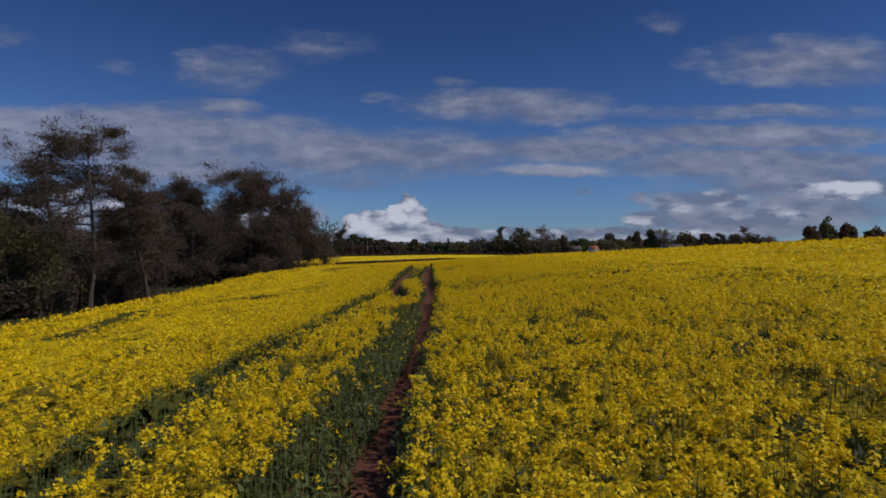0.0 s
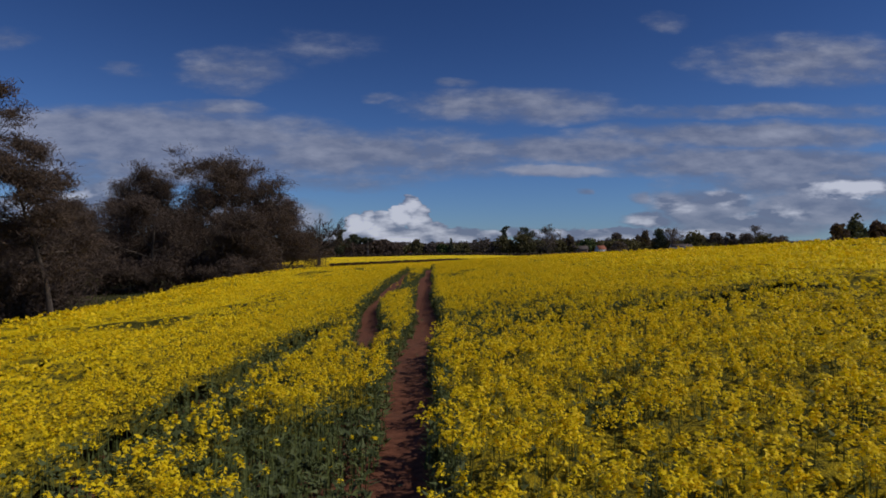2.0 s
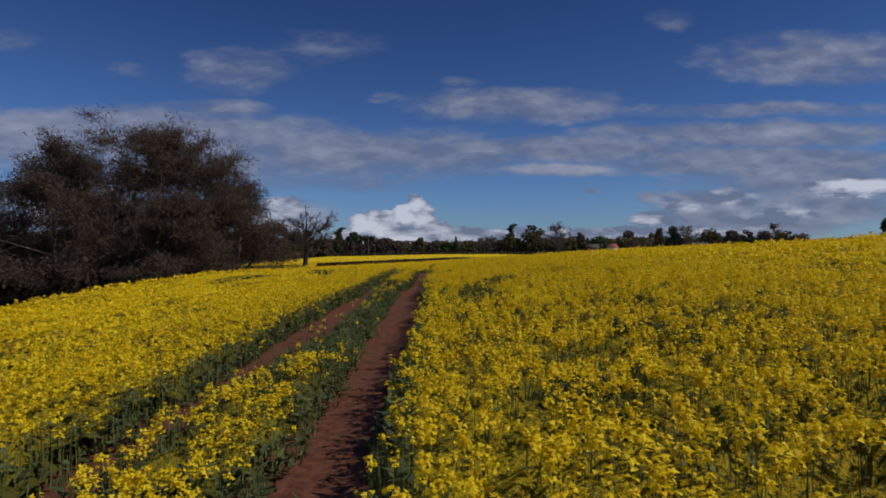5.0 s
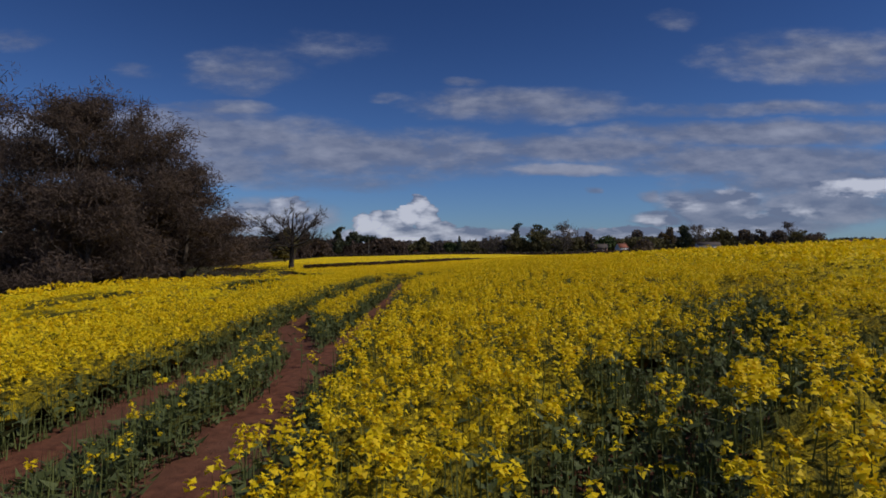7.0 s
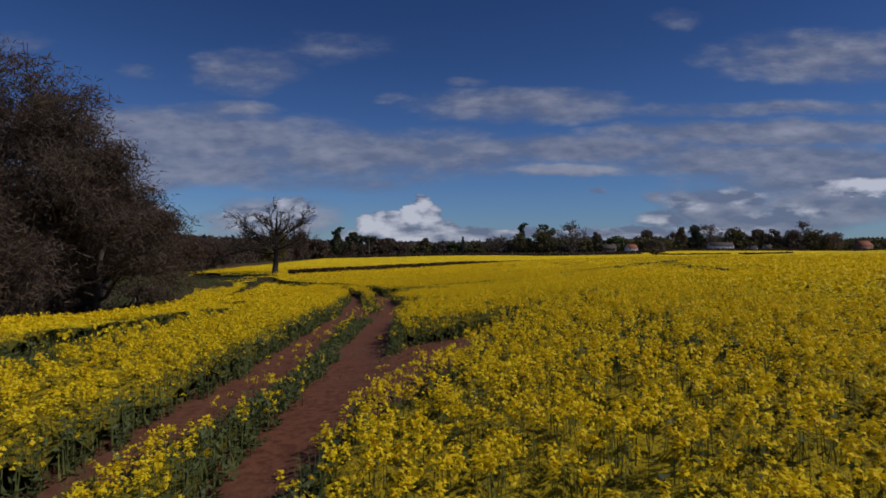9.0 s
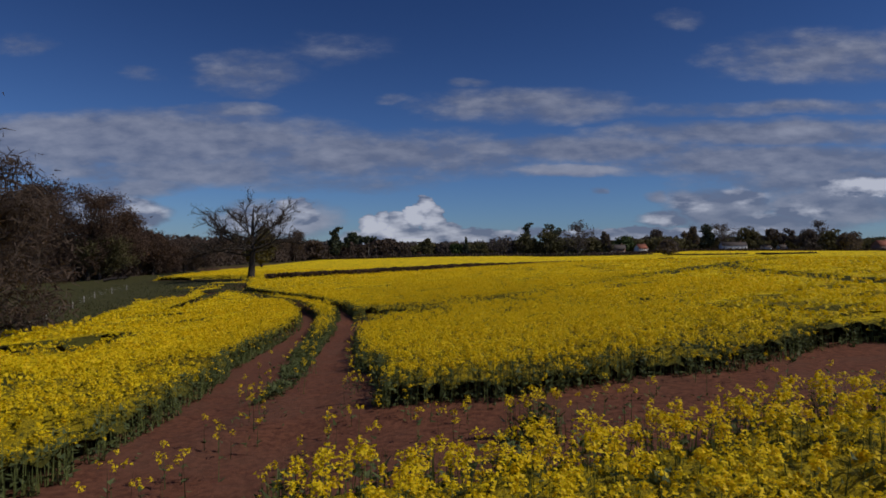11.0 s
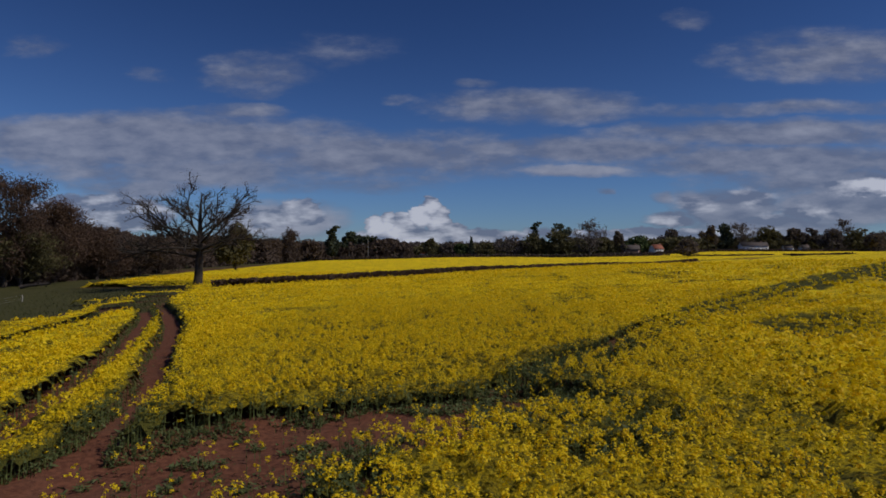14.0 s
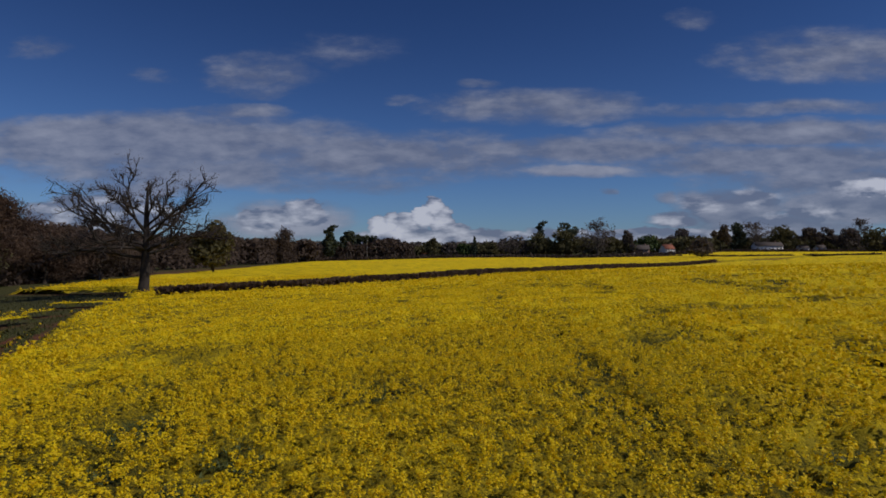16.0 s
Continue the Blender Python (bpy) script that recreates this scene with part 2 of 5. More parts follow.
def canopy_material(name, flowers, scale, bump):
    """The closed top of the crop: yellow flower heads with dark green gaps between them."""
    m = bpy.data.materials.new(name)
    m.use_nodes = True
    t = m.node_tree
    p = t.nodes["Principled BSDF"]
    at = node(t, "TexCoord").outputs["Object"]
    heads = noise_node(t, at, scale, 4.0, 0.7)
    drift = noise_node(t, at, 0.22, 4.0, 0.6)
    streak = noise_node(t, vec_node(t, "MULTIPLY", at, (1.0, 0.25, 1.0)), 1.1, 3.0, 0.6)
    sum_ = math_node(t, "ADD", heads.outputs[0], math_node(t, "MULTIPLY", math_node(t, "SUBTRACT", drift.outputs[0], 0.5), 0.35))
    sum_ = math_node(t, "ADD", sum_, math_node(t, "MULTIPLY", math_node(t, "SUBTRACT", streak.outputs[0], 0.5), 0.25))
    bloom = ramp_node(t, sum_, flowers - 0.08, flowers + 0.10)
    yellow = mix_node(t, ramp_node(t, drift.outputs[0], 0.3, 0.7), (0.72, 0.495, 0.003), (0.88, 0.655, 0.008))
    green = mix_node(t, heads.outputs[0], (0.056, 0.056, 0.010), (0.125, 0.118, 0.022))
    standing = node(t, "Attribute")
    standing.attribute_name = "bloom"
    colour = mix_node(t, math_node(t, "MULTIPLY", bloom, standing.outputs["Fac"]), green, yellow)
    t.links.new(colour, p.inputs["Base Color"])
    p.inputs["Roughness"].default_value = 0.85
    p.inputs["Specular IOR Level"].default_value = 0.1
    b = node(t, "Bump", i0=1.0, i1=bump)
    t.links.new(sum_, b.inputs["Height"])
    t.links.new(b.outputs[0], p.inputs["Normal"])
    return m


CANOPY_NEAR = canopy_material("crop_under_flowers", 0.46, 9.0, 0.12)
CANOPY_FAR = canopy_material("crop_bloom", 0.40, 6.0, 0.22)


def ground_material():
    """Red soil where the field was sown, meadow grass round it."""
    m = bpy.data.materials.new("soil_and_grass")
    m.use_nodes = True
    t = m.node_tree
    p = t.nodes["Principled BSDF"]
    at = node(t, "TexCoord").outputs["Object"]
    wide, clod, grit = noise_node(t, at, 0.5, 4.0), noise_node(t, at, 6.0, 5.0, 0.65), noise_node(t, at, 45.0, 4.0, 0.7)
    soil = mix_node(t, ramp_node(t, clod.outputs[0], 0.3, 0.7), (0.094, 0.035, 0.020), (0.195, 0.078, 0.043))
    soil = mix_node(t, math_node(t, "MULTIPLY", ramp_node(t, wide.outputs[0], 0.45, 0.65), 0.5), soil, (0.14, 0.068, 0.042))
    stones = ramp_node(t, grit.outputs[0], 0.66, 0.72)
    soil = mix_node(t, math_node(t, "MULTIPLY", stones, 0.6), soil, (0.36, 0.27, 0.22))
    grass = mix_node(t, ramp_node(t, clod.outputs[0], 0.3, 0.7), (0.036, 0.037, 0.012), (0.078, 0.077, 0.024))
    grass = mix_node(t, math_node(t, "MULTIPLY", ramp_node(t, wide.outputs[0], 0.5, 0.65), 0.5), grass, (0.10, 0.090, 0.035))
    sown = node(t, "Attribute")
    sown.attribute_name = "sown"
    t.links.new(mix_node(t, sown.outputs["Fac"], grass, soil), p.inputs["Base Color"])
    p.inputs["Roughness"].default_value = 0.95
    p.inputs["Specular IOR Level"].default_value = 0.15
    b = node(t, "Bump", i0=0.7, i1=0.05)
    t.links.new(math_node(t, "ADD", clod.outputs[0], math_node(t, "MULTIPLY", grit.outputs[0], 0.3)), b.inputs["Height"])
    t.links.new(b.outputs[0], p.inputs["Normal"])
    return m


GROUND = ground_material()


# ---- lie of the land ----
def spline(knots, x):
    """Weights of the values at the knots for a smooth curve through them, one row for each x."""
    n = len(knots)
    slope, one = np.zeros((n, n)), np.eye(n)
    for i in range(n):
        a, b = max(i - 1, 0), min(i + 1, n - 1)
        slope[i, b] += 1 / (knots[b] - knots[a])
        slope[i, a] -= 1 / (knots[b] - knots[a])
    x = np.clip(x, knots[0], knots[-1])
    j = np.clip(np.searchsorted(knots, x) - 1, 0, n - 2)
    d = (knots[j + 1] - knots[j])[:, None]
    t = (x - knots[j])[:, None] / d
    return (2 * t**3 - 3 * t**2 + 1) * one[j] + (3 * t**2 - 2 * t**3) * one[j + 1] + d * ((t**3 - 2 * t**2 + t) * slope[j] + (t**3 - t**2) * slope[j + 1])


EAST = np.array((-100.0, -45, -20, -5, 8, 22, 50, 100, 240))
NORTH = np.array((-20.0, 40, 80, 110, 150, 185, 230, 300, 420, 560, 700))
CROP = 0.85
TOPS = np.array((
    (-5.48, -2.66, 0.60, 2.50, 3.80, 4.66, 5.95, 8.28, 13.30),
    (-5.19, -2.33, 0.03, 1.72, 3.23, 4.52, 6.46, 8.57, 12.93),
    (-4.98, -2.26, 0.46, 1.89, 3.15, 4.26, 5.94, 7.92, 12.44),
    (-4.71, -2.36, -0.05, 1.76, 3.03, 3.86, 4.87, 7.05, 11.99),
    (-5.15, -2.79, -0.94, 0.08, 0.91, 1.75, 3.78, 6.12, 11.04),
    (-4.84, -3.62, -1.37, -0.01, 0.51, 1.17, 2.73, 5.33, 10.12),
    (-3.95, -2.70, -1.40, -0.56, 0.40, 1.57, 2.43, 3.72, 8.84),
    (-2.94, -1.77, -1.37, -1.19, -1.08, -0.97, -0.26, 1.21, 7.13),
    (-3.55, -3.06, -2.94, -2.94, -2.81, -2.84, -2.70, -2.39, 3.90),
    (-4.11, -3.07, -2.66, -2.59, -2.52, -2.54, -2.42, -3.22, 0.72),
    (-4.44, -2.96, -2.04, -1.67, -1.35, -1.26, -0.93, -0.82, 2.79),
))


# Ground sunk under the bare places so their walls look taller in view: (line, half width, depth).
HOLLOWS = ((((-4.0, 154.6), (-1.5, 156.6), (0.6, 158.6), (3.6, 160.4)), 2.9, 0.30), (((-1.0, 122.0), (3.0, 122.6), (9.0, 124.2), (14.0, 127.0)), 3.4, 0.20))


def swell(x, y):
    """Low swell of the western slope."""
    return 1.50 * np.exp(-((x + 20.9) / np.where(x < -20.9, 21.9, 11.7)) ** 2 - ((y - 106) / np.where(y < 106, 12.2, 20.0)) ** 2) * np.clip((-2.5 - x) / 5.0, 0, 1)


def land(x, y):
    """Height of the soil."""
    x, y = np.atleast_1d(np.asarray(x, float)), np.atleast_1d(np.asarray(y, float))
    out = np.empty(len(x))
    for a in range(0, len(x), 100000):
        s = slice(a, a + 100000)
        out[s] = ((spline(NORTH, y[s]) @ TOPS) * spline(EAST, x[s])).sum(1)
    out += swell(x, y)
    for line, half, depth in HOLLOWS:
        near = (y > line[0][1] - 12) & (y < line[-1][1] + 12)
        if near.any():
            out[near] -= depth * (1 - step(gap_to(x[near], y[near], line), half * 0.55, half))
    return out - CROP


def land_at(x, y):
    return float(land(x, y)[0])


def lattice(ix, iy, seed):
    v = np.sin(ix * 127.1 + iy * 311.7 + seed * 74.7) * 43758.5453
    return v - np.floor(v)


def value_noise(x, y, size, seed):
    """Smooth noise from 0 to 1 with cells of that size."""
    u, v = x / size, y / size
    iu, iv = np.floor(u), np.floor(v)
    fu, fv = u - iu, v - iv
    fu, fv = fu * fu * (3 - 2 * fu), fv * fv * (3 - 2 * fv)
    low = lattice(iu, iv, seed) * (1 - fu) + lattice(iu + 1, iv, seed) * fu
    high = lattice(iu, iv + 1, seed) * (1 - fu) + lattice(iu + 1, iv + 1, seed) * fu
    return low * (1 - fv) + high * fv


def step(x, lo, hi):
    t = np.clip((x - lo) / (hi - lo), 0, 1)
    return t * t * (3 - 2 * t)


def side_of(x, y, line):
    """East-west distance from a line that runs north: more than 0 to the east of it."""
    return x - np.interp(y, [p[1] for p in line], [p[0] for p in line])


def gap_to(x, y, line):
    """Distance to a polyline."""
    best = np.full(len(x), 1e9)
    for (ax, ay), (bx, by) in zip(line[:-1], line[1:]):
        dx, dy = bx - ax, by - ay
        t = np.clip(((x - ax) * dx + (y - ay) * dy) / (dx * dx + dy * dy), 0, 1)
        best = np.minimum(best, (x - ax - t * dx) ** 2 + (y - ay - t * dy) ** 2)
    return np.sqrt(best)


RIGHT_RUT = ((-0.9, -30), (-0.9, 0), (-0.8, 8.4), (-0.55, 15), (-0.2, 26), (-0.35, 32), (-0.42, 36), (-0.1, 41), (-0.12, 44), (-0.35, 48.5), (-0.55, 53), (-0.6, 60), (-0.72, 71), (-0.95, 78),
             (-0.75, 84), (-0.62, 87), (-0.78, 89.5), (-0.80, 93), (-0.72, 97), (-0.72, 102), (-0.85, 106), (-1.25, 112.5), (-1.6, 125), (-2.3, 131), (-3.1, 136), (-4.5, 145), (-5.5, 151), (-6.4, 157.5), (-8.3, 163.5),
             (-11.0, 169), (-15.1, 178.8), (-20.0, 189), (-27.3, 203), (-38, 222))
LEFT_RUT = ((-1.75, 37.6), (-2.1, 39.8), (-2.5, 43), (-2.95, 47.5), (-3.5, 52.5), (-3.55, 62), (-3.45, 72), (-3.6, 80), (-3.6, 92), (-3.2, 100), (-3.05, 105), (-3.7, 116), (-4.3, 126), (-5.0, 131),
            (-6.0, 135), (-7.2, 145), (-8.1, 152), (-9.2, 157), (-11.6, 164), (-14.6, 172), (-19.5, 182), (-29, 202), (-37, 216), (-43, 227))
# The overgrown lane that runs into the western rut.
LANE = ((-5.2, -30), (-5.2, 12), (-5.2, 20), (-4.6, 27), (-4.6, 35), (-4.5, 40), (-3.4, 45))
WEST_SIDE = LANE[:-1] + LEFT_RUT[4:]
EDGE = ((-33, -60), (-33, 70), (-36, 95), (-31, 128), (-29, 150), (-31, 165), (-38, 178), (-42, 187), (-47.5, 202), (-44, 206), (-37, 208), (-35.5, 214), (-38, 226), (-43, 238), (-47.5, 256), (-48, 263), (-74, 267),
        (-76, 300), (-86, 380), (-100, 480), (-110, 640))
# Places where the crop failed or was driven down: (line, half width, height left).
GAPS = (
    # the rut that crosses from the eastern line to the western one
    (((-0.95, 79.4), (-1.45, 82.0), (-2.15, 83.7), (-2.75, 85.6), (-3.3, 88.2)), 0.46, 0.03), (((-1.2, 81.8), (-0.8, 83.0)), 0.35, 0.04), (((0.5, 83.6), (1.0, 86.0)), 0.4, 0.42),
    (LANE, 0.48, 0.28),
    (((-3.6, 119.5), (-2.5, 127.0)), 1.3, 0.03),
    # a failed patch beside the track, thin at its far side
    (((0.9, 37.7), (2.6, 37.3), (4.6, 37.3), (7.4, 37.4)), 1.35, 0.30), (((7.4, 37.4), (9.5, 38.2), (12.5, 39.0)), 0.8, 0.25), (((1.2, 39.9), (3.2, 40.6), (5.4, 41.6), (7.2, 40.6)), 1.15, 0.46),
    (((2.9, 46.2), (4.2, 46.9)), 0.4, 0.45), (((6.4, 48.8), (7.0, 49.5)), 0.4, 0.4), (((5.2, 59.0), (6.4, 59.5)), 0.5, 0.4),
    # the second one
    (((0.1, 70.6), (1.3, 70.5)), 1.0, 0.36), (((1.75, 65.5), (1.8, 69.0), (2.3, 72.0), (3.4, 74.6), (4.8, 75.9)), 0.62, 0.38), (((4.8, 75.9), (6.5, 78.8)), 0.65, 0.30), (((4.0, 76.3), (4.9, 76.6)), 0.5, 0.35),
    (((7.0, 80.3), (8.8, 82.2)), 0.7, 0.3),
    # the third, with bare soil
    (((-0.3, 102.4), (0.8, 105.0), (2.2, 107.3)), 1.5, 0.04), (((0.3, 99.8), (1.2, 103.0)), 0.7, 0.10), (((2.2, 107.5), (5.2, 110.9), (9.4, 117.4)), 0.5, 0.28),
    # the bare turning place
    (((-1.6, 122.0), (3.0, 122.6), (9.0, 124.2), (14.0, 127.0)), 2.8, 0.05), (((-0.9, 126.0), (-1.7, 130.5)), 0.75, 0.05),
    # the bare patch by the bend, running out into two wheelings
    (((-4.6, 153.2), (-1.7, 155.9), (1.2, 157.2)), 2.6, 0.14), (((1.2, 157.3), (5.0, 158.6)), 2.2, 0.24), (((-4.2, 157.0), (-1.0, 158.4), (2.0, 159.5), (5.0, 160.0)), 1.0, 0.18), (((3.6, 159.8), (6.2, 162.8), (8.6, 165.6)), 0.8, 0.36),
    (((-3.8, 151.2), (0.2, 152.6)), 1.3, 0.05), (((-4.8, 145.5), (-3.9, 150.0), (-3.2, 153.0)), 0.8, 0.03),
    (((8.6, 165.6), (11.6, 170.4), (16.0, 175.2), (21.4, 180.6), (28.0, 187.3), (58.0, 216.0)), 0.34, 0.36), (((7.6, 161.0), (8.9, 163.8), (10.4, 166.0), (14.7, 171.6), (19.3, 176.2), (30.0, 187.0), (60.0, 215.5)), 0.26, 0.42),
    # thin streaks on the western slope
    (((-9.7, 101.5), (-10.3, 106.5), (-10.8, 110.0), (-10.5, 114.0), (-10.8, 119.0), (-11.3, 124.0), (-12.6, 129.0)), 1.15, 0.26), (((-20.6, 133.0), (-21.8, 142.0), (-18.5, 146.0)), 1.2, 0.24), (((-17.2, 96.3), (-14.7, 98.7)), 0.5, 0.42), (((-16.4, 139.5), (-18.8, 146.5)), 0.8, 0.25),
    (((-19.5, 31.5), (-21.6, 41.0), (-23.8, 48.0)), 0.7, 0.35), (((-18.5, 52.2), (-13.0, 51.8), (-10.0, 52.8)), 0.7, 0.32), (((-13.0, 57.2), (-11.6, 61.0)), 0.6, 0.35), (((-26.0, 108.0), (-29.0, 122.0)), 0.9, 0.3),
    # the widest of these are sized to show from the camera
    (((-29.5, 174.0), (-33.0, 187.0), (-35.5, 200.0), (-38.0, 209.0)), 1.0, 0.10), (((-30.0, 257.0), (-22.0, 261.0), (-5.0, 275.0)), 6.5, 0.0), (((-5.0, 276.0), (25.0, 330.0)), 10.0, 0.0),
    (((25.0, 332.0), (75.0, 415.0), (142.0, 500.0)), 15.0, 0.0), (((160.0, 480.0), (190.0, 520.0), (260.0, 560.0)), 9.0, 0.0), (((270.0, 520.0), (330.0, 545.0)), 8.0, 0.0),
    (((40.0, 196.0), (34.0, 166.0), (30.0, 150.0)), 0.5, 0.35),
    (((-27.0, 164.7), (-21.3, 163.4)), 0.8, 0.46), (((-18.6, 154.0), (-14.0, 154.9)), 0.7, 0.46),
) + tuple((((x - 0.5, y - 0.1), (x + 0.4, y + 0.2)), 0.34, 0.38 if x < 8 else 0.66) for x, y in (
    (6.1, 153.8), (8.8, 153.2), (9.9, 156.7), (11.2, 152.3), (15.6, 162.6), (5.1, 170.4), (9.4, 168.6), (10.2, 182.6), (11.3, 176.8), (9.7, 175.5), (1.0, 179.2), (5.0, 101.0),
    (6.4, 104.1), (6.9, 100.7), (11.5, 146.0), (11.5, 150.1), (9.5, 149.3), (14.9, 159.8)))
# Clumps left standing on the bare places: east, north, radius.
CLUMPS = ((3.15, 122.5, 0.55), (-1.1, 151.0, 0.4), (0.6, 152.7, 0.6), (0.95, 68.7, 0.55), (2.7, 68.2, 0.5))


# Strips of crop along the field's western edge.
STRIPS = (((-51.0, 224.8), (-47.5, 225.7), (-44.0, 228.0)), ((-74.0, 263.5), (-61.7, 260.0), (-48.0, 258.5)), ((-49.0, 237.5), (-38.0, 238.5)), ((-38.0, 204.0), (-44.0, 217.0), (-42.5, 222.0)))


def sown(x, y):
    """1 inside the field, 0 outside it."""
    wander = (value_noise(x, y, 6.0, 3) - 0.5) * 3.0
    far_end = np.interp(x, (-110, 0, 120, 180, 240, 420), (610, 640, 640, 660, 700, 730))
    strips = np.minimum.reduce([gap_to(x, y, line) for line in STRIPS])
    return np.maximum(step(side_of(x, y, EDGE) + wander, -0.4, 0.6) * (y < far_end), step(-strips - 0.3 * wander, -1.5, -1.1))


def rut_halves(y):
    """Half widths of the eastern and the western rut."""
    east = np.interp(y, (20, 40, 60, 66, 76, 84, 88, 95, 100, 114, 130, 140, 150, 170, 200), (0.28, 0.50, 0.48, 0.60, 0.60, 0.54, 0.42, 0.50, 0.64, 0.64, 0.82, 0.70, 0.48, 0.48, 0.62))
    west = np.interp(y, (20, 33, 41, 50, 60, 66, 75, 84, 88, 95, 100, 114, 130, 140, 150, 170, 200), (0.32, 0.50, 0.56, 0.36, 0.36, 0.66, 0.60, 0.26, 0.40, 0.42, 0.64, 0.64, 0.88, 0.74, 0.48, 0.42, 0.55))
    return east, west


def rut_bank(x, y):
    """Distance outwards from the nearer rut's brink."""
    east, west = rut_halves(y)
    return np.minimum(gap_to(x, y, RIGHT_RUT) - east, gap_to(x, y, LEFT_RUT) - west)


# Stretches where the stand is patchy: (line, half width, how much).
PATCHY = ((((6.5, 149.0), (10.0, 155.0), (16.0, 162.0)), 5.0, 0.11), (((3.0, 75.0), (9.0, 84.0)), 3.5, 0.12), (((12.0, 128.0), (16.0, 150.0), (20.0, 168.0)), 6.0, 0.09), (((5.0, 8.0), (7.0, 34.0)), 3.5, 0.09), (((-9.0, 120.0), (-12.0, 140.0), (-16.0, 160.0)), 5.0, 0.10))


def patchy(x, y):
    return np.maximum.reduce([amount * (1 - step(gap_to(x, y, line), half * 0.5, half)) for line, half, amount in PATCHY])


def crop_height(x, y):
    """Height of the crop over the soil, in metres."""
    x0, y0 = x, y
    x, y = x + 1.1 * (value_noise(x, y, 1.4, 41) - 0.5), y + 1.1 * (value_noise(x, y, 1.4, 42) - 0.5)
    rough = value_noise(x, y, 0.5, 1)
    wave = value_noise(x, y, 4.0, 2)
    h = CROP * (0.84 + 0.16 * wave + 0.20 * rough) * (1 + 0.22 * step(-x, 3.0, 5.0) * step(y, 112, 122) * step(178 - y, 0, 12))
    thin = step(value_noise(x * 1.5, y * 0.9, 2.3, 5) * 0.55 + value_noise(x, y, 0.8, 6) * 0.45 + patchy(x, y), 0.665, 0.82)
    h *= 1 - 0.44 * thin
    jag = (rough - 0.5) * 0.5 + (value_noise(x, y, 0.22, 7) - 0.5) * 0.3
    rim = value_noise(x, y, 1.3, 15) - 0.5
    x, y = x0, y0
    right, left = gap_to(x, y, RIGHT_RUT) + jag * 0.5, gap_to(x, y, LEFT_RUT) + jag * 0.5
    flank = np.interp(y, (30, 60, 130, 145), (0.22, 0.26, 0.26, 0.30))
    half_right, half_left = rut_halves(y)
    h *= step(right, half_right - 0.08, half_right + flank) * step(left, half_left - 0.08, half_left + flank)
    middle = (side_of(x, y, RIGHT_RUT) < 0) & (side_of(x, y, WEST_SIDE) > 0)
    worn = np.interp(y, (0, 46, 60, 66, 75, 84, 89, 96, 100, 118, 128, 142, 149), (0, 0, 0.25, 0.64, 0.55, 0.35, 0.10, 0.10, 0.66, 0.62, 0.75, 0.68, 0)) * step(value_noise(x, y, 1.6, 9), 0.0, 0.42)
    h = np.where(middle, h * (1 - worn) * np.interp(y, (0, 30, 36, 60, 140, 150), (0.9, 0.9, 0.8, 0.85, 0.8, 0.9)), h)
    low_bank = middle & (side_of(x, y, RIGHT_RUT) > -1.25) & (y < 30)
    h = np.where(low_bank, np.minimum(h, 0.32 + 0.1 * rough), h)
    for line, half, left_over in GAPS:
        d = gap_to(x, y, line) + jag * min(0.6, half) + rim * min(0.8, half * 0.6)
        h = np.minimum(h, left_over * (0.7 + 0.6 * rough) + 1.1 * step(d, half - 0.10, half + (4.0 if half > 6 else 0.30)))
    for cx, cy, radius in CLUMPS:
        h = np.maximum(h, CROP * (0.8 + 0.2 * rough) * (1 - step(np.hypot(x - cx, y - cy) + jag, radius * 0.8, radius * 1.2)))
    return h * sown(x, y)


def fill_mesh(name, verts, faces, material, attribute=None):
    """A mesh from arrays of places and of three- or four-cornered faces."""
    me = bpy.data.meshes.new(name)
    verts, faces = np.asarray(verts, np.float32), np.asarray(faces, np.int32)
    me.vertices.add(len(verts))
    me.vertices.foreach_set("co", verts.ravel())
    me.loops.add(faces.size)
    me.loops.foreach_set("vertex_index", faces.ravel())
    me.polygons.add(len(faces))
    k = faces.shape[1]
    me.polygons.foreach_set("loop_start", np.arange(len(faces), dtype=np.int32) * k)
    me.polygons.foreach_set("loop_total", np.full(len(faces), k, np.int32))
    if attribute is not None:
        me.attributes.new(attribute[0], "FLOAT", "POINT").data.foreach_set("value", np.asarray(attribute[1], np.float32))
    me.update(calc_edges=True)
    me.validate()
    me.materials.append(material)
    return me


def mesh_object(name, verts, faces, material, parent=None, label="", smooth=False, attribute=None):
    ob = new(name, fill_mesh(name, verts, faces, material, attribute))
    if smooth:
        ob.data.polygons.foreach_set("use_smooth", np.ones(len(faces), bool))
    if parent:
        ob.parent = parent
    return tagged(ob, label)


def sheet(xs, ys):
    """Places and faces of a grid."""
    gx, gy = np.meshgrid(xs, ys)
    n, m = len(xs), len(ys)
    i = (np.arange(m - 1)[:, None] * n + np.arange(n - 1)[None]).ravel()
    return gx.ravel(), gy.ravel(), np.stack((i, i + 1, i + n + 1, i + n), 1)


def steps(*stops):
    """Grid lines: from one stop to the next in even steps of the given size."""
    out = [np.array([stops[0]])]
    for size, end in zip(stops[1::2], stops[2::2]):
        a = out[-1][-1]
        out.append(np.linspace(a, end, max(1, round((end - a) / size)) + 1)[1:])
    return np.concatenate(out)


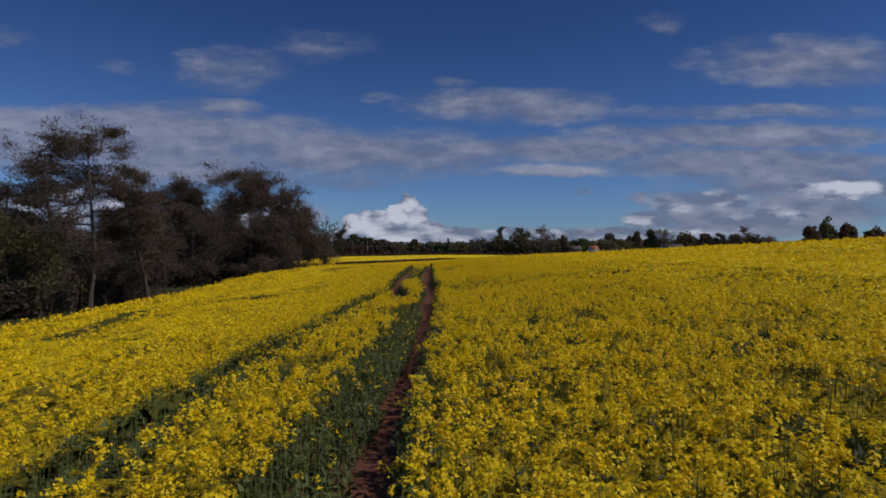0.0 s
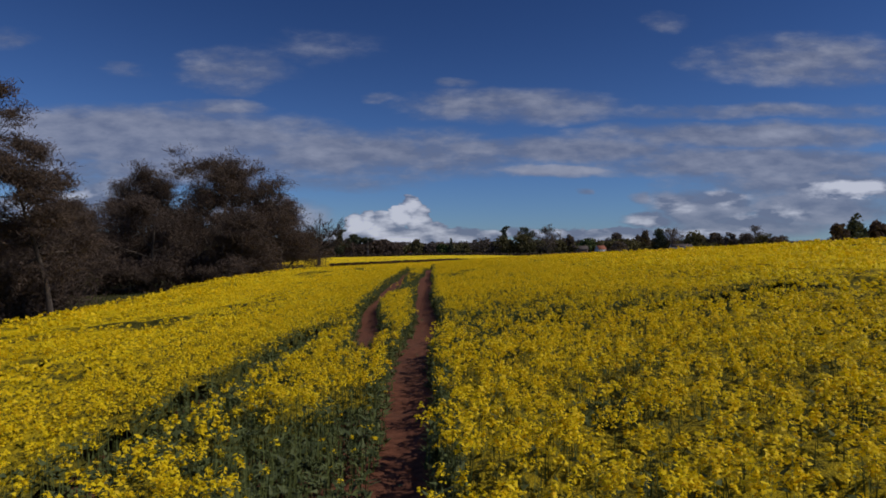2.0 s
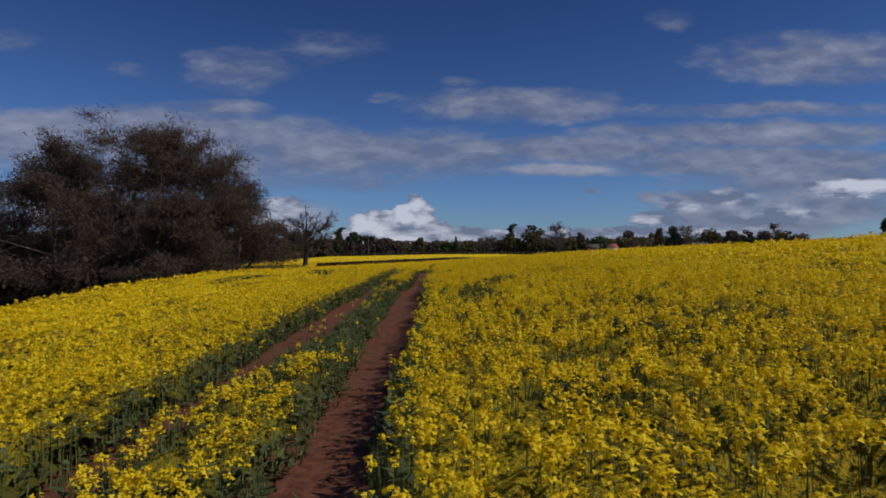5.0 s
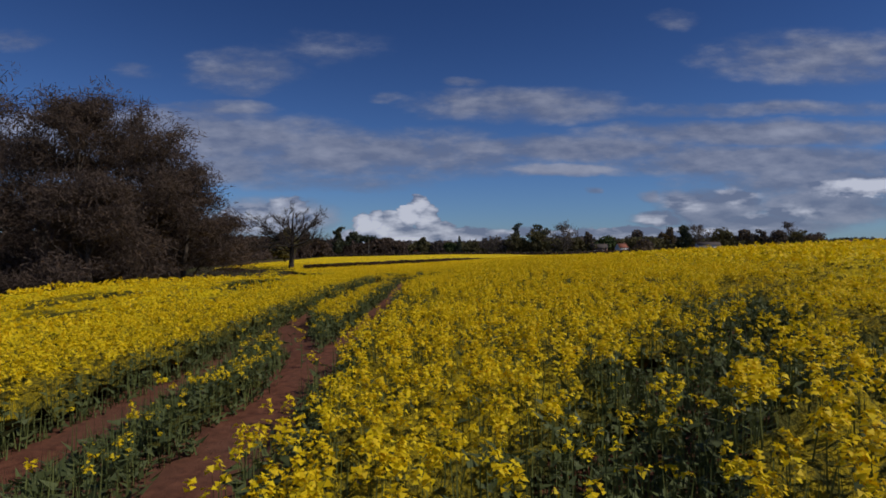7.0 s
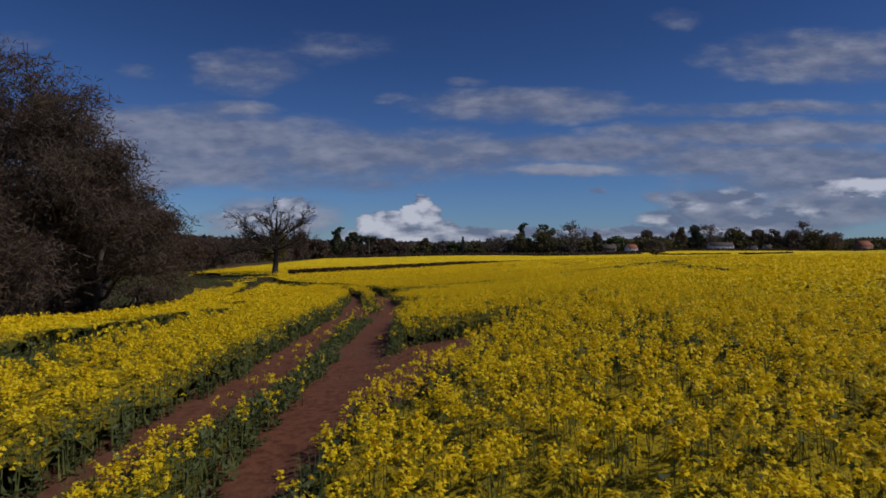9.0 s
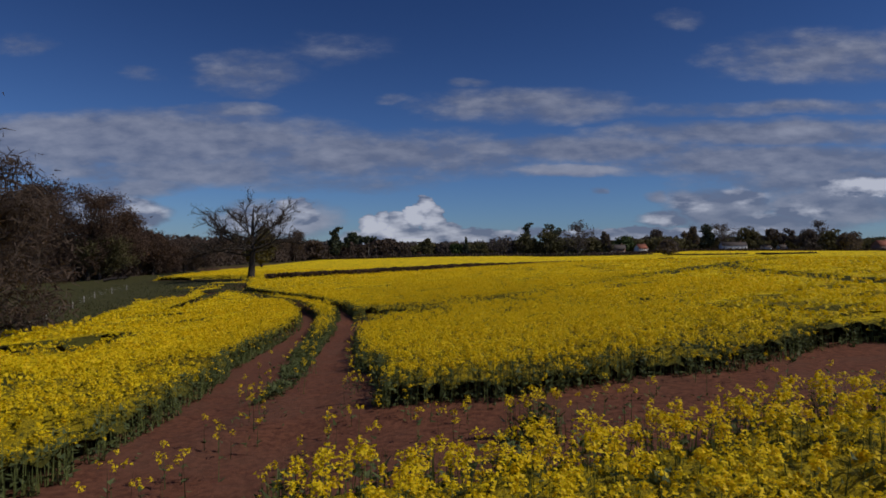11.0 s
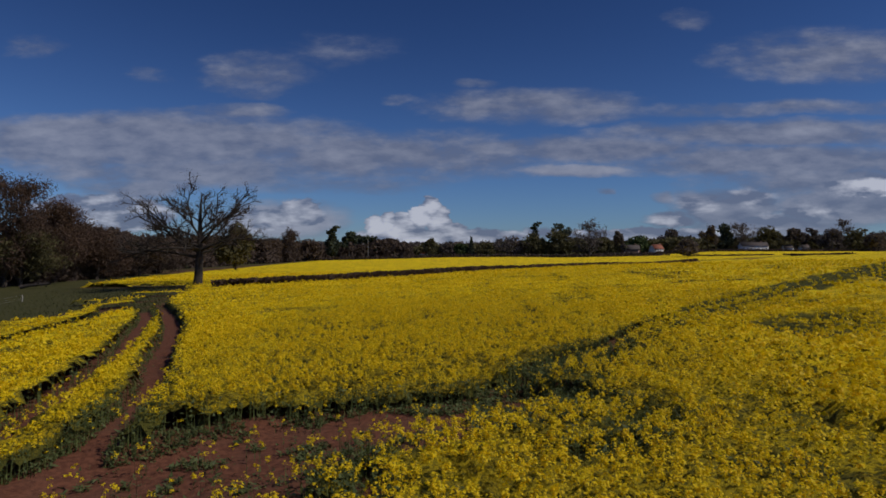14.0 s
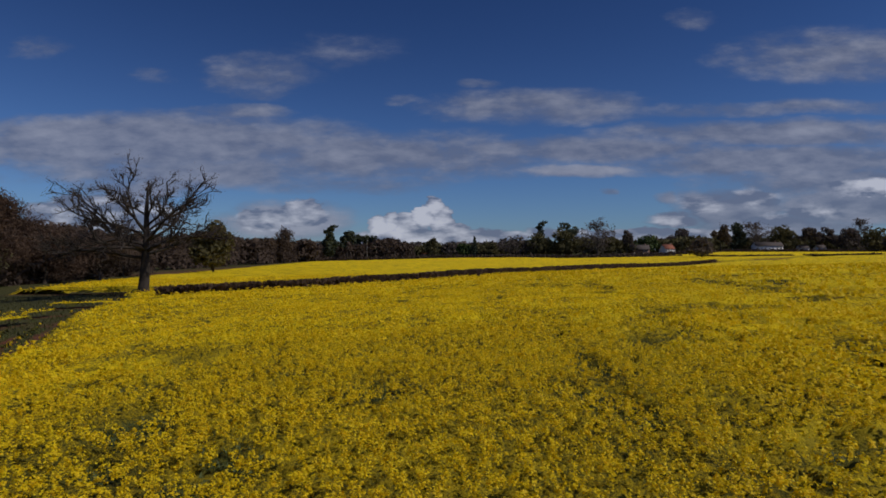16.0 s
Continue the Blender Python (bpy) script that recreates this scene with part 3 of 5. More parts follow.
gx, gy, gf = sheet(steps(-4000, 400, -400, 40, -80, 4, -24, 1.2, -9, 0.45, 6, 1.2, 26, 4, 80, 30, 500, 500, 4000), steps(-4000, 500, -500, 60, -20, 2, 2, 0.8, 200, 2, 280, 10, 700, 50, 1000, 400, 4800))
rut = np.minimum(gap_to(gx, gy, RIGHT_RUT), gap_to(gx, gy, LEFT_RUT))
gz = land(gx, gy) - 0.07 * (1 - step(rut, 0.15, 0.5)) + 0.05 * (value_noise(gx, gy, 0.7, 11) - 0.5) + 0.05 * (value_noise(gx, gy, 2.1, 12) - 0.5)
ground = new("ground", fill_mesh("ground", np.stack((gx, gy, gz), 1), gf, GROUND, ("sown", sown(gx, gy))))
ground.data.polygons.foreach_set("use_smooth", np.ones(len(gf), bool))
tagged(ground, "red-brown bare soil of the field with meadow grass around it", "ground", kind="structure")

# ---- the crop ----
rng = np.random.default_rng(7)


def patches_at(centre, normal, size, long=1.0, along=None):
    """One three-cornered patch at each centre, square to its normal."""
    n = normal / np.linalg.norm(normal, axis=1)[:, None]
    if along is None:
        along = rng.normal(size=centre.shape)
    a = along - n * (along * n).sum(1)[:, None]
    a /= np.linalg.norm(a, axis=1)[:, None] + 1e-9
    b = np.cross(n, a)
    a, b = a * (size * long)[:, None] * 1.25, b * size[:, None] * 1.15
    verts = np.stack((centre + a, centre - a * 0.6 - b, centre - a * 0.6 + b), 1).reshape(-1, 3)
    return verts, np.arange(len(verts)).reshape(-1, 3)


def join(*pieces):
    verts, faces, base = [], [], 0
    for v, f in pieces:
        verts.append(v)
        faces.append(f + base)
        base += len(v)
    return np.concatenate(verts), np.concatenate(faces)


# Closed top of the crop: a fine sheet near the flight line, coarser ones farther out.
def canopy_sheet(xs, ys, sink, least, whole=False):
    x, y, f = sheet(xs, ys)
    h = crop_height(x, y)
    square = np.pad(h.reshape(len(ys), len(xs)), 1, mode="edge")
    lowest = np.minimum.reduce([square[a:a + len(ys), b:b + len(xs)] for a in range(3) for b in range(3)]).ravel()
    if sink is None:
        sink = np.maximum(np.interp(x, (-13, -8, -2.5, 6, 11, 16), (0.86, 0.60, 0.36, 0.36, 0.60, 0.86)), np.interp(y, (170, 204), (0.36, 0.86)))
    ruffle = np.where(sink < 0.8, rng.normal(0, 0.09, len(x)), 0.0)
    z = land(x, y) + np.where(h > least, h * (sink + ruffle), 0.5 * least if whole else -0.15)
    keep = (h[f] > least).all(1) if whole else (h[f] > least).any(1)
    used = np.zeros(len(x), bool)
    used[f[keep].ravel()] = True
    number = np.cumsum(used) - 1
    # Sunk sheet greener: leaves, with some shade of the gaps in the colour.
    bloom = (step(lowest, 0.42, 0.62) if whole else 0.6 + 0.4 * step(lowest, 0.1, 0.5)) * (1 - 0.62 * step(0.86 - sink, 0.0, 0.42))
    return np.stack((x, y, z, bloom), 1)[used], number[f[keep]]


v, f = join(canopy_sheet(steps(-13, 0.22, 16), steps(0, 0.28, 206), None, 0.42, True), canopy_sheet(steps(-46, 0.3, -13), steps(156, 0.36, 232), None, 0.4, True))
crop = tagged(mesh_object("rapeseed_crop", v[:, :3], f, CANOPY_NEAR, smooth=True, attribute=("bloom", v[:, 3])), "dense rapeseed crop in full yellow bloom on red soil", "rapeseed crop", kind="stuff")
CROP_LABEL = {"wide": "yellow rapeseed bloom across the wider field", "far": "distant yellow rapeseed bloom"}
wide = [canopy_sheet(a, b, 0.88, 0.22, True) for a, b in (
    (steps(-48, 0.6, -13), steps(0, 0.7, 156)), (steps(-48, 0.6, -13), steps(232, 0.7, 262)), (steps(-76, 0.6, -48), steps(222, 0.6, 262)), (steps(16, 0.7, 60), steps(0, 0.8, 262)), (steps(-13, 0.5, 16), steps(206, 0.6, 262)),
    (steps(-48, 1.0, 60), steps(-60, 1.2, 0)))]
v, f = join(*wide)
tagged(mesh_object("outer_bloom", v[:, :3], f, CANOPY_FAR, crop, CROP_LABEL["wide"], True, ("bloom", v[:, 3])), kind="stuff")
far = [canopy_sheet(a, b, 0.92, 0.22) for a, b in (
    (steps(60, 3, 430), steps(-60, 3, 262)), (steps(-112, 1.6, 60), steps(262, 1.6, 450)), (steps(60, 2, 430), steps(262, 2.0, 450)), (steps(-112, 3, 430), steps(450, 3, 720)))]
v, f = join(*far)
tagged(mesh_object("distant_bloom", v[:, :3], f, CANOPY_FAR, crop, CROP_LABEL["far"], True, ("bloom", v[:, 3])), kind="stuff")


def scatter(x0, x1, y0, y1, per_square, least):
    """Places of plants on the field: more of them where the crop stands high."""
    n = int((x1 - x0) * (y1 - y0) * per_square)
    x, y = rng.uniform(x0, x1, n), rng.uniform(y0, y1, n)
    h = crop_height(x, y)
    clump = 0.45 + 0.75 * step(value_noise(x, y, 0.33, 31) * 0.6 + value_noise(x, y, 0.9, 32) * 0.4, 0.25, 0.6)
    clump *= 0.2 + 0.8 * step(np.minimum(gap_to(x, y, RIGHT_RUT), gap_to(x, y, LEFT_RUT)), 0.8, 1.3)
    keep = (h > least) & (rng.uniform(0, 1, n) < (step(h, least, 0.64) ** 1.5 * 0.94 + 0.06) * clump)
    x, y, h = x[keep], y[keep], h[keep]
    return x, y, h, land(x, y)


def flower_heads(places, petals, radius, size, spread, trail=0.0, lie=0.7):
    """Domed heads, each of a few petals' patches."""
    x, y, h, z = places
    n = len(x)
    top = np.stack((x, y, z + h * (1.0 + rng.normal(0, spread, n))), 1)
    r = radius * rng.uniform(0.65, 1.35, n)
    d = rng.normal(size=(n, petals, 3))
    d[..., 2] = np.abs(d[..., 2]) * 0.9 - 0.15
    d /= np.linalg.norm(d, axis=2)[..., None]
    c = top[:, None] + d * r[:, None, None] * rng.uniform(0.55, 1.05, (n, petals, 1)) * np.array((1, 1, 1.15))
    c[..., 2] -= r[:, None] * trail * rng.uniform(0, 1, (n, petals)) ** 2
    normal = d * 0.6 + rng.normal(0, 0.45, (n, petals, 3)) + np.array((0, 0, lie))
    s = size * rng.uniform(0.7, 1.3, n * petals)
    return patches_at(c.reshape(-1, 3), normal.reshape(-1, 3), s)


def plants(x0, x1, y0, y1, gap, heads, least):
    """Plants in uneven rows, each with a handful of flower heads round its stem."""
    x, y = (q.ravel() for q in np.meshgrid(np.arange(x0, x1, gap), np.arange(y0, y1, gap)))
    x, y = x + rng.uniform(-0.5, 0.5, len(x)) * gap, y + rng.uniform(-0.5, 0.5, len(x)) * gap
    h = crop_height(x, y)
    keep = (h > least) & (rng.uniform(0, 1, len(x)) < step(h, least, 0.66) ** 1.5 * 0.93 + 0.04)
    x, y, h = x[keep], y[keep], h[keep] * rng.uniform(0.86, 1.16, keep.sum())
    x, y, h = np.repeat(x, heads), np.repeat(y, heads), np.repeat(h, heads)
    worn = (side_of(x, y, RIGHT_RUT) < 0) & (side_of(x, y, WEST_SIDE) > 0) & (((y > 62) & (y < 83)) | ((y > 98) & (y < 140)))
    some = rng.uniform(0, 1, len(x)) < np.where(worn, np.where((y > 68) & (y < 83), 0.5, 0.3), 0.88) * (1 - 0.85 * step(y, 38, 48) * step(180 - y, 0, 8) * (1 - step(rut_bank(x, y), 0.12, 0.55)))
    x, y, h = x[some], y[some], h[some] * rng.uniform(0.80, 1.05, some.sum())
    x, y = x + rng.normal(0, gap * 0.21, len(x)), y + rng.normal(0, gap * 0.21, len(x))
    return x, y, h, land(x, y)


near = plants(-3.0, 7.0, 4, 130, 0.36, 8, 0.44)
slope = plants(7.0, 10.5, 50, 122, 0.36, 8, 0.44)
later = plants(-4.5, 8.5, 130, 184, 0.34, 8, 0.44)
fringe = [plants(a, b, c, d, 0.38, 6, 0.44) for a, b, c, d in ((-8.5, -3.0, 4, 130), (7.0, 11, 4, 50), (10.5, 11, 50, 122), (7.0, 11, 122, 130), (-13, -4.5, 130, 184), (8.5, 13, 130, 184), (-6, 10, 184, 192))]
beside = [scatter(a, b, 150, 192, 9.0, 0.34) for a, b in ((-20, -13), (13, 26))] + [scatter(a, b, c, d, 6.5, 0.34) for a, b, c, d in ((-20, -8.5, 2, 186), (11, 24, 2, 186), (-20, 24, 188, 225))]
outer = [scatter(a, b, c, d, 1.6, 0.4) for a, b, c, d in ((-48, -20, 10, 225), (24, 62, 10, 225), (-78, 62, 225, 290))]
v, f = join(flower_heads(near, 12, 0.055, 0.0192, 0.03, 1.6), flower_heads(slope, 11, 0.055, 0.0195, 0.03, 1.6), flower_heads(later, 9, 0.055, 0.0215, 0.03, 1.4), *[flower_heads(p, 7, 0.060, 0.026, 0.03, 1.5) for p in fringe])
tagged(mesh_object("flower_heads", v, f, PETAL, crop, "bright yellow rapeseed flower heads"), kind="stuff")
pieces = [flower_heads(p, 5, 0.095, 0.050, 0.08, 0.0, 0.35) for p in beside] + [flower_heads(p, 5, 0.17, 0.092, 0.10, 0.0, 0.3) for p in outer]
v, f = join(*pieces)
tagged(mesh_object("outer_flower_heads", v, f, PETAL, crop, "bright yellow rapeseed flower heads farther out"), kind="stuff")


def upright_blades(x, y, z0, z1, width, lean):
    """Thin stems from z0 to z1."""
    n = len(x)
    a = rng.uniform(0, math.tau, n)
    w = np.stack((np.cos(a), np.sin(a), np.zeros(n)), 1) * width
    foot = np.stack((x, y, z0), 1)
    tip = np.stack((x, y, z1), 1) + np.c_[rng.normal(0, lean, (n, 2)), np.zeros(n)]
    verts = np.stack((foot - w * 1.3, foot + w * 1.3, tip), 1).reshape(-1, 3)
    return verts, np.arange(n * 3).reshape(-1, 3)


x, y, h, z = near
some = rng.uniform(0, 1, len(x)) < 0.45
stems = upright_blades(x[some], y[some], z[some] + h[some] * 0.35, z[some] + h[some] * 1.02, 0.006, 0.04)
# Along the ruts and gaps the plants show their sides: stems to the ground and broad leaves.
ex = np.r_[rng.uniform(-8, 9, 290000), rng.uniform(-42, -7, 100000), rng.uniform(9, 18, 12000), rng.uniform(9, 13, 4000), rng.uniform(9, 30, 26000), rng.uniform(-14, -8, 16000)]
ey = np.r_[rng.uniform(0, 188, 290000), rng.uniform(98, 225, 100000), rng.uniform(117, 132, 12000), rng.uniform(35, 45, 4000), rng.uniform(160, 190, 26000), rng.uniform(99, 131, 16000)]
eh = crop_height(ex, ey)
keep = eh > 0.16
ex, ey, eh = ex[keep], ey[keep], eh[keep]
ez = land(ex, ey)
low = np.minimum.reduce([crop_height(ex + a, ey + b) for a, b in ((0.35, 0), (-0.35, 0), (0, 0.35), (0, -0.35))])
edge = (low < 0.46) | (eh < 0.58)
ex, ey, eh, ez = ex[edge], ey[edge], eh[edge], ez[edge]
edge_stems = upright_blades(ex, ey, ez - 0.02, ez + eh * np.where((eh > 0.2) & (eh < 0.5), rng.uniform(0.9, 1.7, len(ex)), 1.0), 0.009, 0.05)
walled = (rng.uniform(0, 1, len(ex)) < 0.07) & (eh > 0.35)
wall_heads = flower_heads((ex[walled], ey[walled], eh[walled] * rng.uniform(0.55, 1.0, walled.sum()), ez[walled]), 6, 0.055, 0.024, 0.03)
tagged(mesh_object("side_flowers", *wall_heads, PETAL, crop, "yellow flowers on the sides of the crop"), kind="stuff")
v, f = join(stems, edge_stems)
tagged(mesh_object("stems", v, f, STEM, crop, "thin green rapeseed stems"), kind="stuff")


def leaves(x, y, z, h, each, size):
    n = len(x) * each
    x, y, z, h = (np.repeat(q, each) for q in (x, y, z, h))
    a = rng.uniform(0, math.tau, n)
    out = np.stack((np.cos(a), np.sin(a), rng.uniform(-0.6, 0.5, n)), 1)
    s = size * rng.uniform(0.5, 1.3, n)
    c = np.stack((x, y, z + h * rng.uniform(0.05, 0.82, n)), 1) + out * s[:, None]
    normal = np.stack((-np.cos(a) * 0.5, -np.sin(a) * 0.5, np.ones(n)), 1) + rng.normal(0, 0.35, (n, 3))
    return patches_at(c, normal, s * 0.45, 2.2, out)


inner = rng.uniform(0, 1, len(x)) < 0.45
# Seedlings and weeds on the worn ground of the ruts and gaps.
n = 66000
wx, wy = rng.uniform(-13, 12, n), rng.uniform(2, 175, n)
wh = crop_height(wx, wy)
bare = (wh < 0.3) & (rng.uniform(0, 1, n) < np.where(wh > 0.03, 0.7, 0.05) * step(value_noise(wx, wy, 1.3, 21), 0.35, 0.8)) & (sown(wx, wy) > 0.5)
wx, wy = wx[bare], wy[bare]
v, f = join(leaves(ex, ey, ez, eh, 3, 0.070), leaves(x[inner], y[inner], z[inner], h[inner], 1, 0.06), leaves(wx, wy, land(wx, wy), np.full(len(wx), 0.12), 2, 0.05))
tagged(mesh_object("leaves", v, f, LEAF, crop, "dark bluish green rapeseed leaves"), kind="stuff")
# Stray flowering plants on the bare patches and between the ruts.
n = 2600
sx = np.r_[rng.uniform(-6, 10, n), rng.uniform(0.5, 9.0, 380), rng.uniform(0.0, 7.5, 300), rng.uniform(-4.5, 7.0, 60), rng.uniform(-3.2, -0.8, 110)]
sy = np.r_[rng.uniform(30, 170, n), rng.uniform(35.5, 42.5, 380), rng.uniform(65, 80, 300), rng.uniform(150, 164, 60), rng.uniform(99, 140, 110)]
sh = crop_height(sx, sy)
stray = (sh < 0.52) & (sown(sx, sy) > 0.5) & (np.minimum(gap_to(sx, sy, RIGHT_RUT), gap_to(sx, sy, LEFT_RUT)) > 0.5)
sx, sy = sx[stray], sy[stray]
sz, sh = land(sx, sy), rng.uniform(0.40, 0.82, len(sx))
a = flower_heads(tuple(np.repeat(q, 2) + (rng.normal(0, 0.05, 2 * len(q)) if k < 3 else 0) for k, q in enumerate((sx, sy, sh, sz))), 12, 0.050, 0.018, 0.03, 1.0)
tagged(mesh_object("stray_flowers", *a, PETAL, crop, "stray yellow flowers on bare soil"), kind="stuff")
tagged(mesh_object("stray_stems", *join(upright_blades(sx, sy, sz, sz + sh, 0.007, 0.03), leaves(sx, sy, sz, sh, 4, 0.06)), LEAF, crop, "stray green stems on bare soil"), kind="stuff")


# ---- trees ----
def tube(path, radii, sides):
    """A tapered limb along a path."""
    path = np.asarray(path, float)
    way = np.gradient(path, axis=0)
    way /= np.linalg.norm(way, axis=1)[:, None] + 1e-9
    side = np.cross(way, np.where(np.abs(way[:, 2:3]) > 0.9, (1.0, 0.1, 0.0), (0.0, 0.1, 1.0)))
    side /= np.linalg.norm(side, axis=1)[:, None] + 1e-9
    other = np.cross(way, side)
    a = np.arange(sides) * math.tau / sides
    ring = path[:, None] + np.asarray(radii)[:, None, None] * (np.cos(a)[None, :, None] * side[:, None] + np.sin(a)[None, :, None] * other[:, None])
    n, k = len(path), np.arange(sides)
    faces = [np.stack((i * sides + k, i * sides + (k + 1) % sides, (i + 1) * sides + (k + 1) % sides, (i + 1) * sides + k), 1) for i in range(n - 1)]
    return ring.reshape(-1, 3), np.concatenate(faces)


def unit(v):
    return v / (np.linalg.norm(v) + 1e-9)


def limb_path(r, start, way, length, joints, bend, lift):
    pts, d = [np.asarray(start, float)], unit(np.asarray(way, float))
    for _ in range(joints):
        d = unit(d + r.normal(0, bend, 3) + np.array((0, 0, lift)))
        pts.append(pts[-1] + d * length / joints)
    return np.array(pts)


def grow(r, height, girth, clear, spread, limbs, levels, lift=0.10, bend=0.22, thin=0.55, rise=(0.25, 0.9), top_share=1.0, least=0.012):
    """The wood of a tree that stands at the origin: trunk, limbs, and the places and ways of the twigs' ends."""
    trunk = limb_path(r, (0, 0, -0.3), (0, 0, 1), height * top_share, 9, 0.06, 0.12)
    at = np.linspace(0, 1, 10)
    radii = girth * (1 - at) ** 0.75 * 0.92 + girth * 0.06
    radii[0] *= 1.5
    radii[1] *= 1.05
    wood, tips = [tube(trunk, radii, 8)], []
    stack = []
    for i in range(limbs):
        s = clear + (1 - clear) * (i + r.uniform(0.1, 0.9)) / limbs
        p = np.array([np.interp(s, at, trunk[:, k]) for k in range(3)])
        turn = i * 2.4 + r.uniform(-0.6, 0.6)
        up = np.interp((s - clear) / (1 - clear), (0, 1), rise) + r.uniform(-0.15, 0.15)
        d = np.array((math.cos(turn), math.sin(turn), up))
        reach = spread * math.sqrt(max(0.05, 1 - ((s - clear) / (1 - clear) * 0.95) ** 2)) * r.uniform(0.75, 1.1)
        stack.append((p, d, reach, np.interp(s, at, radii) * 0.6, levels, i))
    limbs_out = [[] for _ in range(limbs)]
    while stack:
        p, d, reach, g, level, which = stack.pop()
        path = limb_path(r, p, d, reach, 5 if level > 1 else 2, bend, lift)
        k = len(path)
        limbs_out[which].append(tube(path, np.linspace(g, max(g * 0.3, least), k), 5 if level > 1 else 3))
        tips.append((path[-1], unit(path[-1] - path[-2]), reach))
        if level > 1:
            for j in range(5 if level > 2 else 4):
                s = r.uniform(0.3, 1.0)
                q = np.array([np.interp(s, np.linspace(0, 1, k), path[:, c]) for c in range(3)])
                w = unit(path[-1] - path[0]) + r.normal(0, thin, 3) + np.array((0, 0, 0.15))
                stack.append((q, w, reach * r.uniform(0.35, 0.6), max(least, g * (1 - 0.6 * s) * 0.55), level - 1, which))
                tips.append((q, unit(w), reach * 0.5))
    return wood[0], [join(*q) for q in limbs_out], tips


def fit_size(trunk, boughs, tips, height, spread):
    """Stretches a grown tree to its height and half width."""
    p = np.array([t[0] for t in tips])
    k = np.array((spread / np.percentile(np.hypot(p[:, 0], p[:, 1]), 96),) * 2 + (height * 0.97 / np.percentile(p[:, 2], 99.5),))
    return (trunk[0] * np.array((1, 1, k[2])), trunk[1]), [(v * k, f) for v, f in boughs], [(q * k, d, s) for q, d, s in tips]


def without_stragglers(trunk, boughs, tips):
    """Leaves out the twigs that stand far apart from the rest of the crown."""
    p = np.array([t[0] for t in tips])
    k = min(30, len(p) - 1)
    reach = np.concatenate([np.partition(np.linalg.norm(p[a:a + 500, None] - p[None], axis=2), k, axis=1)[:, k] for a in range(0, len(p), 500)])
    limit = 1.6 * np.median(reach)
    return trunk, boughs, [t for t, d in zip(tips, reach) if d < limit]


def twig_cloud(r, tips, each, blob, size, long, flat=0.7):
    """Fine twigs and buds round the twigs' ends."""
    p = np.array([t[0] for t in tips])
    d = np.array([t[1] for t in tips])
    n = len(p) * each
    p, d = np.repeat(p, each, 0), np.repeat(d, each, 0)
    c = p + r.normal(0, blob, (n, 3)) * np.array((1, 1, flat)) + d * blob * 0.5
    along = d * 0.6 + r.normal(0, 0.7, (n, 3))
    return patches_at(c, r.normal(size=(n, 3)), size * r.uniform(0.5, 1.4, n), long, along)


def tree(name, x, y, seed, height, spread, twigs, label, girth=0.4, clear=0.25, limbs=14, levels=3, each=14, blob=0.55, size=0.07, long=4.0, bark=None, turn=0.0, group="", flat=0.7, closed=False, **more):
    """A tree with its trunk, limbs and crown."""
    r = np.random.default_rng(seed)
    grown = grow(r, height * 0.87, girth, clear, spread, limbs, levels, **more)
    trunk, boughs, tips = fit_size(*(without_stragglers(*grown) if closed else grown), height, spread)
    thing = tagged(new(name), label, "tree", group)
    thing.matrix_world = pose(x, y, land_at(x, y), 0, 0, turn)
    bark = bark or BARK
    mesh_object("trunk", *trunk, bark, thing, smooth=True)
    for bough in boughs:
        mesh_object("limb", *bough, bark, thing, smooth=True)
    if each:
        mesh_object("crown", *twig_cloud(r, tips, each, blob, size, long, flat), twigs, thing)
    return thing


